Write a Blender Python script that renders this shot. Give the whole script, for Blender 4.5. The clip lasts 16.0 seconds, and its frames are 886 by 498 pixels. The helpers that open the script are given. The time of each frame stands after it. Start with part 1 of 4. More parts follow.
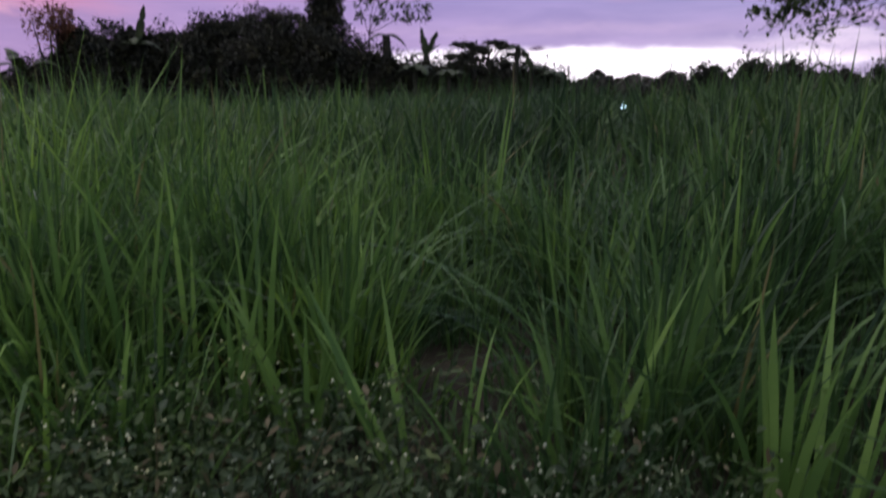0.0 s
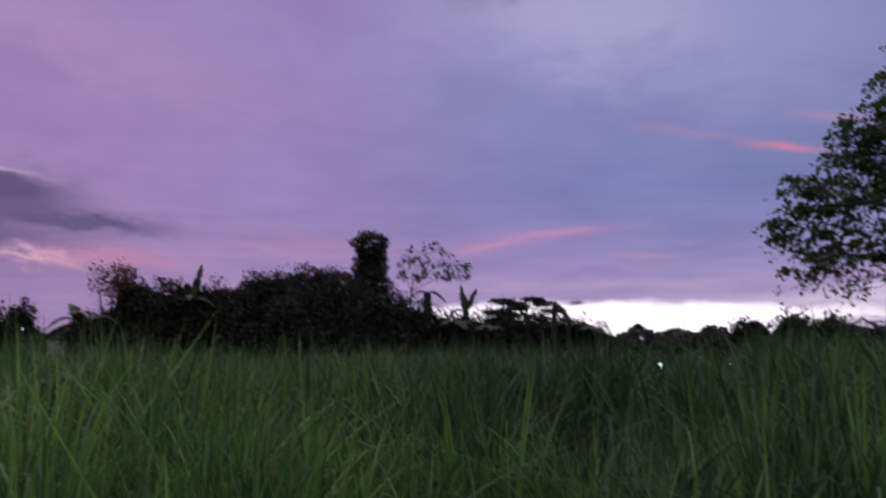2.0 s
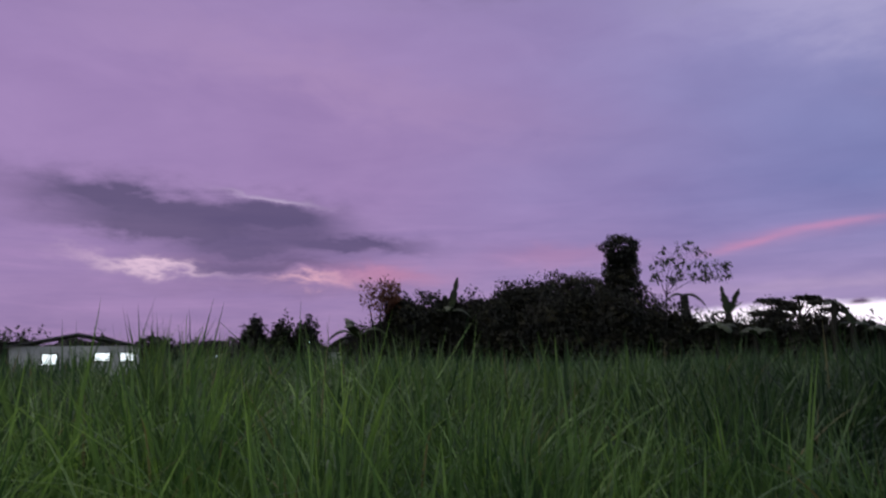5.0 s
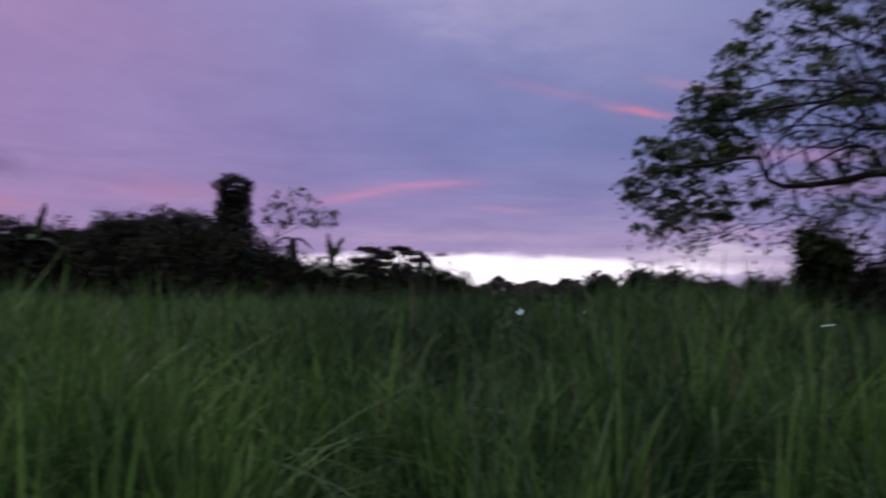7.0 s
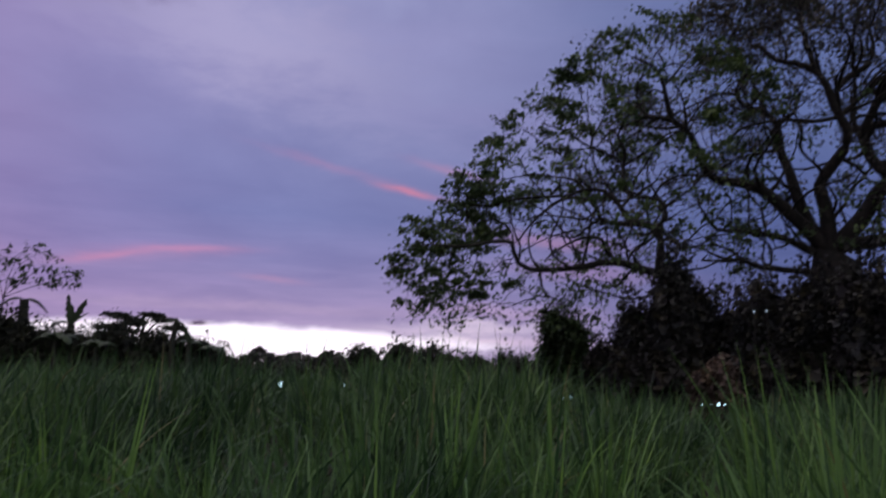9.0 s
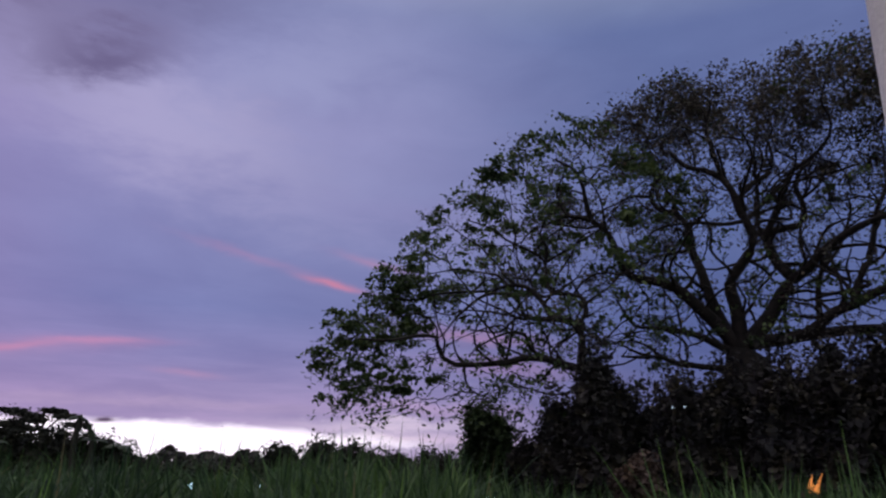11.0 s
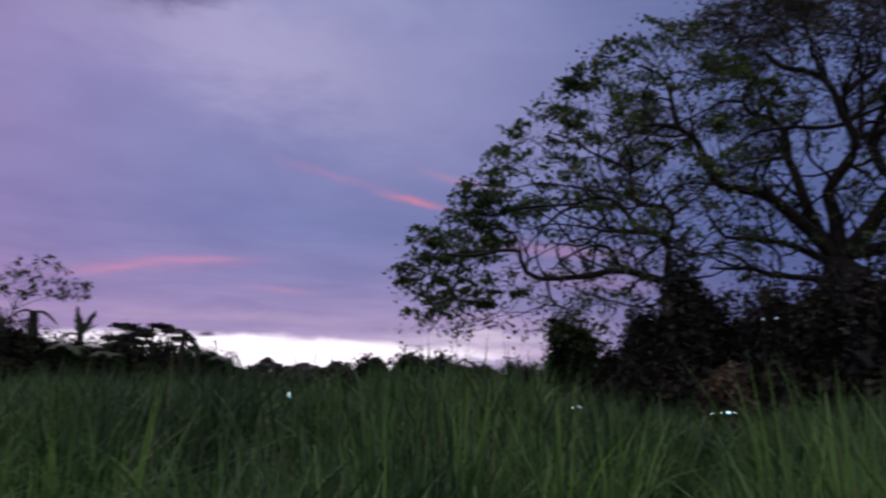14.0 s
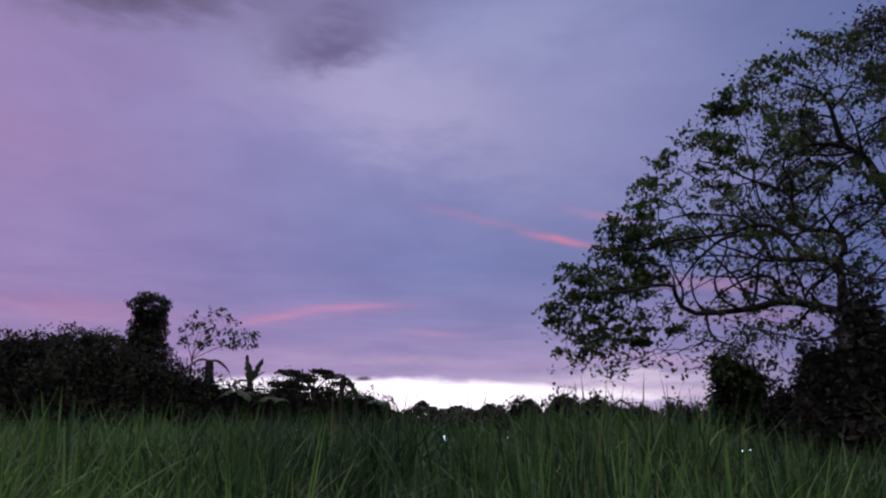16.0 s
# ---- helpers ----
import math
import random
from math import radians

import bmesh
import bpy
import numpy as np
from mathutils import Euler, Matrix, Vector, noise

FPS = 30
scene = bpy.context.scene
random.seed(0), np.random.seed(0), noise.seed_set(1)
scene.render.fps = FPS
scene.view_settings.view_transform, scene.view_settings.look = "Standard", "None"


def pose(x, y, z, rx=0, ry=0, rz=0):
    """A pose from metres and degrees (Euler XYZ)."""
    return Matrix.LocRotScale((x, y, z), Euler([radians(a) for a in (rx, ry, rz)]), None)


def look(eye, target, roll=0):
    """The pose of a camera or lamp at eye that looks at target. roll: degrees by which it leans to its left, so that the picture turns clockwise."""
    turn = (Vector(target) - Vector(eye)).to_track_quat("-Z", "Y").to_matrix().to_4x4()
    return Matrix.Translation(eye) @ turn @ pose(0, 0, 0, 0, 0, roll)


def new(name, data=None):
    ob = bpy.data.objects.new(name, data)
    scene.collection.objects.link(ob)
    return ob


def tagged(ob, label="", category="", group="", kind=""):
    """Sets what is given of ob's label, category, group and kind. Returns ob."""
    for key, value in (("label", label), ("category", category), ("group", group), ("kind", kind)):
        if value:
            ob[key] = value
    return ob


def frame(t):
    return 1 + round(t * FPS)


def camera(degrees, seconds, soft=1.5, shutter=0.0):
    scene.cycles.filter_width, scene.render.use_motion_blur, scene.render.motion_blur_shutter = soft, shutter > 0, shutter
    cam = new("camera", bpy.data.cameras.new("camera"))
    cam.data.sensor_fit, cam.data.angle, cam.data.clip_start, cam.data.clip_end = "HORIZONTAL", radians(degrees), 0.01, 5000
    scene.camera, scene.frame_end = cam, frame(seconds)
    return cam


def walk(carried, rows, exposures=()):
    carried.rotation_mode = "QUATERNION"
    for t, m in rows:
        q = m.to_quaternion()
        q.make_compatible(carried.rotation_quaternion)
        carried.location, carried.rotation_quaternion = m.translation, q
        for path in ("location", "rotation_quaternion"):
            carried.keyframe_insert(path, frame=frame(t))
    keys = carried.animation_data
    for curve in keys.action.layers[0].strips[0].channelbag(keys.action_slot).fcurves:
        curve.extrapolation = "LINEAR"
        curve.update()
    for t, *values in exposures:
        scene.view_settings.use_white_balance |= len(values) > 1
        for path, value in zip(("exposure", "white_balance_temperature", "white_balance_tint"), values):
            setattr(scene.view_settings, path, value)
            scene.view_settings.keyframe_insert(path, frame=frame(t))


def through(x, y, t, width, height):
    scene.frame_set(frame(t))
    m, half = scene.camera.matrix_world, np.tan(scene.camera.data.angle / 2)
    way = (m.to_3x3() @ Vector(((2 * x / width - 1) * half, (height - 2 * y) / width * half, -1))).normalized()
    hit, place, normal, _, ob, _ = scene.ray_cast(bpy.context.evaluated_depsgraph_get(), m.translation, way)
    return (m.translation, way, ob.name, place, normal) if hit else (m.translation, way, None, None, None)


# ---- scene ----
cam = camera(61.2, 16.0, soft=2.3, shutter=0.7)
# seconds, eye x y z, yaw, pitch, roll
ROWS = [
    (0.0, -0.100, 0.0, 1.470, -0.07, -11.61, 0.10),
    (0.5, -0.050, 0.0, 1.520, -0.20, -6.83, -0.20),
    (1.0, 0.000, 0.0, 1.570, -0.76, -0.90, -0.43),
    (1.5, 0.050, 0.0, 1.600, 0.19, 4.24, -0.28),
    (2.0, 0.050, 0.0, 1.600, 3.08, 7.46, -0.21),
    (2.5, 0.050, 0.0, 1.600, 6.79, 11.05, -0.62),
    (3.0, 0.050, 0.0, 1.600, 11.05, 13.11, -1.05),
    (3.5, 0.050, 0.0, 1.600, 16.53, 12.77, -1.39),
    (3.7, 0.046, 0.0, 1.592, 17.99, 12.62, -1.49),
    (4.1, 0.038, 0.0, 1.576, 20.39, 11.78, -1.29),
    (4.5, 0.030, 0.0, 1.560, 22.02, 10.33, -0.52),
    (4.9, 0.022, 0.0, 1.544, 22.35, 8.59, 0.44),
    (5.3, 0.014, 0.0, 1.528, 20.84, 6.90, 1.22),
    (5.8, 0.004, 0.0, 1.508, 15.55, 5.35, 1.39),
    (6.0, 0.000, 0.0, 1.500, 11.99, 4.95, 1.08),
    (6.5, 0.000, 0.0, 1.500, 2.41, 3.65, 0.16),
    (7.0, 0.000, 0.0, 1.500, -7.20, 3.77, -0.98),
    (7.5, 0.000, 0.0, 1.500, -15.55, 4.69, -1.69),
    (7.8, 0.000, 0.0, 1.500, -19.17, 5.70, -1.69),
    (8.0, 0.000, 0.0, 1.500, -20.98, 6.57, -1.66),
    (8.2, 0.000, 0.0, 1.500, -22.25, 7.08, -1.62),
    (8.5, 0.000, 0.0, 1.500, -23.27, 7.61, -1.67),
    (9.0, 0.000, 0.0, 1.500, -25.13, 9.64, -1.57),
    (9.5, 0.000, 0.0, 1.499, -27.00, 13.13, -1.35),
    (10.0, 0.000, 0.0, 1.497, -28.40, 15.28, -1.03),
    (10.2, 0.000, 0.0, 1.497, -28.63, 15.99, -0.90),
    (10.6, 0.000, 0.0, 1.495, -29.54, 16.73, -0.93),
    (11.0, 0.000, 0.0, 1.494, -30.90, 16.96, -1.12),
    (11.4, 0.000, 0.0, 1.493, -32.30, 16.75, -1.40),
    (11.8, 0.000, 0.0, 1.492, -33.30, 16.12, -1.72),
    (12.3, 0.000, 0.0, 1.491, -33.33, 14.87, -2.08),
    (12.5, 0.000, 0.0, 1.490, -32.92, 14.16, -2.23),
    (13.0, 0.000, 0.0, 1.489, -32.03, 12.19, -2.13),
    (13.3, 0.000, 0.0, 1.488, -31.54, 10.64, -2.05),
    (13.5, 0.000, 0.0, 1.487, -30.34, 10.17, -0.95),
    (13.6, 0.000, 0.0, 1.487, -29.17, 10.55, -1.25),
    (13.7, 0.000, 0.0, 1.487, -27.98, 10.78, -1.12),
    (13.8, 0.000, 0.0, 1.486, -26.90, 10.68, -1.14),
    (14.0, 0.000, 0.0, 1.486, -24.51, 10.37, -1.31),
    (14.5, 0.000, 0.0, 1.484, -20.27, 10.89, -1.47),
    (15.0, 0.000, 0.0, 1.483, -17.04, 11.38, -1.48),
    (15.5, 0.000, 0.0, 1.481, -13.82, 12.75, -1.33),
    (16.0, 0.000, 0.0, 1.480, -13.01, 13.27, -0.96),
]
walk(cam, [(t, pose(x, y, z, 90 + pitch, roll, yaw)) for t, x, y, z, yaw, pitch, roll in ROWS],
     exposures=[(0.0, 0.4), (0.6, 0.25), (1.4, 0.0), (16.0, 0.0)])
EYE = 1.5
rng = np.random.default_rng(7)


# ---- dusk sky ----
class Nodes:
    """Small arithmetic on shader sockets."""

    def __init__(self, tree):
        self.tree = tree

    def put(self, socket, value):
        if isinstance(value, (int, float)):
            socket.default_value = value
        elif isinstance(value, tuple):
            socket.default_value = (*value, 1.0) if len(value) == 3 and socket.type == "RGBA" else value
        else:
            self.tree.links.new(value, socket)

    def math(self, op, a, b=0.0, c=0.0, clamp=False):
        n = self.tree.nodes.new("ShaderNodeMath")
        n.operation, n.use_clamp = op, clamp
        for s, v in zip(n.inputs, (a, b, c)):
            self.put(s, v)
        return n.outputs[0]

    def mix(self, fac, a, b, blend="MIX"):
        n = self.tree.nodes.new("ShaderNodeMix")
        n.data_type, n.blend_type = "RGBA", blend
        self.put(n.inputs[0], fac), self.put(n.inputs[6], a), self.put(n.inputs[7], b)
        return n.outputs[2]

    def noise(self, vector, scale, detail=3.0, rough=0.55, distortion=0.0):
        n = self.tree.nodes.new("ShaderNodeTexNoise")
        n.inputs["Scale"].default_value, n.inputs["Detail"].default_value = scale, detail
        n.inputs["Roughness"].default_value, n.inputs["Distortion"].default_value = rough, distortion
        self.put(n.inputs["Vector"], vector)
        return n.outputs["Fac"]

    def ramp(self, fac, stops):
        n = self.tree.nodes.new("ShaderNodeValToRGB")
        while len(n.color_ramp.elements) < len(stops):
            n.color_ramp.elements.new(0.5)
        for e, (p, c) in zip(n.color_ramp.elements, stops):
            e.position, e.color = p, (*c, 1)
        self.put(n.inputs[0], fac)
        return n.outputs[0]

    def smooth(self, x, lo, hi):
        n = self.tree.nodes.new("ShaderNodeMapRange")
        n.interpolation_type = "SMOOTHSTEP"
        self.put(n.inputs[0], x)
        n.inputs[1].default_value, n.inputs[2].default_value = lo, hi
        return n.outputs[0]


def rgb(r, g, b):
    """Linear colour from 0-255 display values."""
    return tuple(((v / 255 + 0.055) / 1.055) ** 2.4 if v > 10 else v / 255 / 12.92 for v in (r, g, b))


world = bpy.data.worlds.new("dusk")
scene.world = world
world.use_nodes = True
wt = world.node_tree
wt.nodes.clear()
N = Nodes(wt)
tc = wt.nodes.new("ShaderNodeTexCoord")
sep = wt.nodes.new("ShaderNodeSeparateXYZ")
wt.links.new(tc.outputs["Generated"], sep.inputs[0])
DEG = 180 / math.pi
az = N.math("MULTIPLY", N.math("ARCTAN2", sep.outputs[0], sep.outputs[1]), DEG)
el = N.math("MULTIPLY", N.math("ARCSINE", sep.outputs[2]), DEG)
comb = wt.nodes.new("ShaderNodeCombineXYZ")
wt.links.new(az, comb.inputs[0])
wt.links.new(N.math("MULTIPLY", el, 2.6), comb.inputs[1])
flat = comb.outputs[0]
n_big = N.math("SUBTRACT", N.noise(flat, 0.035, 4, 0.5), 0.5)
n_mid = N.math("SUBTRACT", N.noise(flat, 0.11, 5, 0.55, 0.4), 0.5)
n_fine = N.math("SUBTRACT", N.noise(flat, 0.38, 5, 0.6, 0.3), 0.5)


def blob(a0, e0, sa, se, slope=0.0, bend=0.0, wob=(0.0, 0.0), gain=1.0):
    """A soft cloud patch round azimuth a0 and elevation e0 (degrees), tilted by slope and waved by wob (middle, fine noise)."""
    da = N.math("SUBTRACT", az, a0)
    de = N.math("SUBTRACT", el, e0)
    de = N.math("SUBTRACT", de, N.math("MULTIPLY", da, slope))
    if bend:
        de = N.math("SUBTRACT", de, N.math("MULTIPLY", N.math("SINE", N.math("MULTIPLY", da, bend)), 0.28))
    de = N.math("ADD", de, N.math("ADD", N.math("MULTIPLY", n_mid, wob[0]), N.math("MULTIPLY", n_fine, wob[1])))
    q = N.math("ADD", N.math("POWER", N.math("ABSOLUTE", N.math("DIVIDE", da, sa)), 2.0), N.math("POWER", N.math("ABSOLUTE", N.math("DIVIDE", de, se)), 2.0))
    return N.math("MULTIPLY", N.math("EXPONENT", N.math("MULTIPLY", q, -1.0)), gain)


h = N.math("DIVIDE", el, 90.0, clamp=True)
# ramp stops from 0.5 up lie out of view, brightened as added fill light
left = N.ramp(h, [(0.0, rgb(142, 118, 162)), (0.06, rgb(157, 130, 177)), (0.13, rgb(166, 136, 185)), (0.22, rgb(161, 132, 182)),
                  (0.36, rgb(152, 130, 179)), (0.50, rgb(190, 184, 205)), (1.0, rgb(226, 228, 228))])
right = N.ramp(h, [(0.0, rgb(196, 176, 212)), (0.05, rgb(163, 148, 193)), (0.09, rgb(133, 133, 184)), (0.13, rgb(114, 126, 179)), (0.2, rgb(128, 136, 186)),
                   (0.28, rgb(144, 147, 195)), (0.38, rgb(131, 140, 187)), (0.52, rgb(190, 190, 210)), (1.0, rgb(226, 228, 228))])
side = N.math("ADD", az, N.math("MULTIPLY", n_big, 22.0))
col = N.mix(N.math("ADD", 0.14, N.math("MULTIPLY", N.smooth(side, -34.0, 14.0), 0.74)), left, right)
col = N.mix(N.math("MULTIPLY", N.smooth(side, 22.0, 50.0), 0.9), col, N.ramp(h, [(0.0, rgb(98, 101, 152)), (0.1, rgb(83, 95, 148)), (0.2, rgb(85, 100, 152)), (0.36, rgb(96, 110, 161)), (0.52, rgb(180, 184, 200)), (1.0, rgb(226, 228, 228))]))
# unseen sky behind, made pale grey as added fill for the near grass
back = N.math("MULTIPLY", N.smooth(N.math("ABSOLUTE", az), 75.0, 150.0), N.smooth(el, 60.0, 10.0))
col = N.mix(N.math("MULTIPLY", back, 0.9), col, rgb(214, 218, 216))
# soft light and dark variation of the cloud sheet
col = N.mix(N.math("ADD", 0.5, N.math("ADD", N.math("MULTIPLY", n_mid, 0.8), N.math("MULTIPLY", n_big, 0.8)), clamp=True),
            N.mix(1.0, col, (0.80, 0.80, 0.85), "MULTIPLY"), N.mix(1.0, col, (1.20, 1.20, 1.14), "MULTIPLY"))
for mask, tint in (
        (blob(8, 24.5, 12, 3.8, -0.25, wob=(8, 4), gain=0.85), rgb(173, 168, 207)),
        (blob(17, 29, 8, 3.0, 0.3, wob=(8, 4), gain=0.6), rgb(158, 160, 203)),
        (blob(-32, 21, 18, 2.2, -0.2, wob=(6, 4), gain=0.35), rgb(176, 148, 188)),
        (blob(30, 19, 14, 1.4, -0.1, wob=(5, 4), gain=0.35), rgb(146, 142, 192)),
        (blob(7, 33, 8, 2.0, 0.1, wob=(7, 3), gain=0.6), rgb(106, 102, 142)),
        (blob(-12.5, 30.3, 13, 2.9, 0.03, wob=(7, 3), gain=1.0), rgb(104, 95, 128)),
        (blob(3.2, 28.7, 5.0, 1.9, 0.25, wob=(7, 3), gain=1.0), rgb(110, 103, 142)),
        (blob(-43, 11.0, 8.5, 1.35, -0.05, wob=(4, 2.5), gain=1.6), rgb(101, 90, 126)),
        (blob(-42, 9.4, 7.0, 1.1, -0.03, wob=(4, 2.5), gain=1.4), rgb(106, 94, 130)),
        (blob(-35.5, 10.2, 4.8, 1.35, -0.10, wob=(4, 2.5), gain=1.6), rgb(99, 88, 125)),
        (blob(-37.0, 8.1, 4.5, 0.8, 0.0, wob=(3, 2.5), gain=1.2), rgb(108, 95, 133)),
        (blob(-29.6, 8.5, 5.4, 0.62, -0.04, wob=(3, 2), gain=1.4), rgb(102, 90, 128)),
        (blob(-36, 6.9, 8, 0.8, 0.0, wob=(3, 3), gain=1.1), rgb(118, 101, 140)),
        (blob(-34, 5.3, 12, 0.7, 0.0, wob=(2.2, 2), gain=0.5), rgb(134, 112, 152)),
        (blob(-43.5, 6.6, 4.0, 0.42, -0.1, wob=(2.5, 3.0), gain=1.0), rgb(220, 192, 214)),
        (blob(-32, 5.9, 3.0, 0.32, 0.0, wob=(2.2, 2.6), gain=0.75), rgb(226, 180, 196)),
        (blob(-35.0, 11.9, 3.0, 0.20, -0.18, wob=(2.5, 1.5), gain=0.6), rgb(200, 184, 214)),
        (blob(-26.5, 6.2, 4.5, 0.7, wob=(1.5, 1.5), gain=0.5), rgb(204, 134, 160)),
        (blob(-13, 7.4, 5.5, 0.8, wob=(1.5, 1.5), gain=0.35), rgb(196, 140, 174)),
        (blob(0.6, 7.75, 2.9, 0.26, 0.19, 0.0, (0.7, 0.5), 0.66), rgb(200, 140, 178)),
        (blob(5.8, 8.62, 3.6, 0.28, 0.05, 0.0, (0.7, 0.6), 0.62), rgb(198, 140, 180)),
        (blob(3.0, 8.0, 5.8, 0.6, 0.12, 0.0, (0.7, 0.5), 0.25), rgb(190, 142, 180)),
        (blob(22.0, 13.9, 2.3, 0.27, -0.20, 0.0, (0.5, 0.6), 0.72), rgb(216, 134, 162)),
        (blob(15.5, 15.6, 4.2, 0.30, -0.20, 0.0, (0.9, 0.8), 0.35), rgb(176, 134, 176)),
        (blob(25.5, 15.6, 2.8, 0.32, -0.22, 0.0, (0.7, 0.7), 0.45), rgb(190, 136, 172)),
        (blob(12.0, 6.8, 2.2, 0.26, -0.06, 0.0, (0.5, 0.5), 0.4), rgb(196, 150, 186)),
        (blob(33, 10.3, 5.0, 0.7, -0.1, 0.0, (1.5, 1.5), 0.5), rgb(184, 134, 172)),
        (blob(35, 8.0, 6.0, 0.7, -0.1, 0.0, (1.5, 1.5), 0.35), rgb(180, 136, 176)),
        (blob(8, 4.6, 16, 0.4, 0.0, 0.0, (1.0, 1.2), 0.3), rgb(196, 172, 202)),
        (blob(27, 3.7, 6.5, 0.42, 0.02, 0.0, (1.5, 2.2), 0.75), rgb(228, 208, 232)),
        (blob(25, 2.6, 6.5, 0.5, 0.0, 0.0, (1.5, 2.2), 0.8), rgb(244, 228, 244)),
        (blob(32, 2.7, 5.5, 0.5, 0.0, 0.0, (1.5, 2.2), 0.55), rgb(206, 180, 214)),
        (blob(30, 4.9, 6.0, 0.4, -0.03, 0.0, (1.5, 2.0), 0.4), rgb(196, 166, 204))):
    col = N.mix(N.math("MINIMUM", mask, 1.0), col, tint)
col = N.mix(1.0, col, N.mix(N.smooth(az, 0.0, 30.0), (1.01, 0.982, 1.0), (0.985, 1.0, 0.98)), "MULTIPLY")
# thin level streaks low in the sky
comb2 = wt.nodes.new("ShaderNodeCombineXYZ")
wt.links.new(az, comb2.inputs[0])
wt.links.new(N.math("MULTIPLY", el, 9.0), comb2.inputs[1])
level = N.math("SUBTRACT", N.noise(comb2.outputs[0], 0.10, 5, 0.6, 0.5), 0.5)
low_sky = N.smooth(el, 16.0, 5.0)
col = N.mix(N.math("MULTIPLY", low_sky, N.math("MULTIPLY", N.math("MAXIMUM", level, 0.0), 3.0), clamp=True), col, N.mix(1.0, col, (1.22, 1.16, 1.14), "MULTIPLY"))
col = N.mix(N.math("MULTIPLY", low_sky, N.math("MULTIPLY", N.math("MAXIMUM", N.math("MULTIPLY", level, -1.0), 0.0), 3.0), clamp=True), col, N.mix(1.0, col, (0.82, 0.84, 0.90), "MULTIPLY"))
# the clear bright strip left by the sun over the treeline
top = N.math("ADD", 3.5, N.math("ADD", N.math("MULTIPLY", n_mid, 1.3), N.math("MULTIPLY", n_fine, 1.0)))
top = N.math("SUBTRACT", top, N.math("MULTIPLY", N.math("POWER", N.math("DIVIDE", N.math("SUBTRACT", az, 9.5), 12.0), 2.0), 0.35))
wide = N.math("EXPONENT", N.math("MULTIPLY", N.math("POWER", N.math("ABSOLUTE", N.math("DIVIDE", N.math("SUBTRACT", az, 10.5), 20.0)), 4.0), -1.0))
strip = N.math("MULTIPLY", N.smooth(N.math("SUBTRACT", top, el), -0.35, 0.55), wide)
broken = N.math("MULTIPLY", N.smooth(az, 17.0, 24.0), N.smooth(N.math("ADD", n_fine, N.math("MULTIPLY", n_mid, 0.6)), -0.12, 0.12))
strip = N.math("SUBTRACT", strip, N.math("MULTIPLY", broken, 0.8), clamp=True)
col = N.mix(strip, col, (1.35, 1.22, 1.38))
col = N.mix(N.math("MINIMUM", blob(7.0, 3.25, 0.6, 0.13, 0.1, wob=(0.4, 0.6), gain=1.2), 1.0), col, rgb(96, 78, 104))
bg = wt.nodes.new("ShaderNodeBackground")
wt.links.new(col, bg.inputs[0])
bg.inputs[1].default_value = 1.0
out = wt.nodes.new("ShaderNodeOutputWorld")
wt.links.new(bg.outputs[0], out.inputs[0])

# the last soft light of the sky overhead and to the west
sun = new("sun", bpy.data.lights.new("sun", "SUN"))
sun.data.energy, sun.data.angle, sun.data.color = 0.65, radians(60), (1.0, 0.98, 0.90)
sun.matrix_world = look((0, 0, 30), (14, -8, 0))


# ---- materials ----
def material(name, build, rough=0.6, spec=0.3):
    m = bpy.data.materials.new(name)
    m.use_nodes = True
    t = m.node_tree
    p = t.nodes["Principled BSDF"]
    p.inputs["Roughness"].default_value = rough
    p.inputs["Specular IOR Level"].default_value = spec
    build(Nodes(t), t, p)
    return m


def coords(t, kind="Object"):
    return t.nodes.new("ShaderNodeTexCoord").outputs[kind]


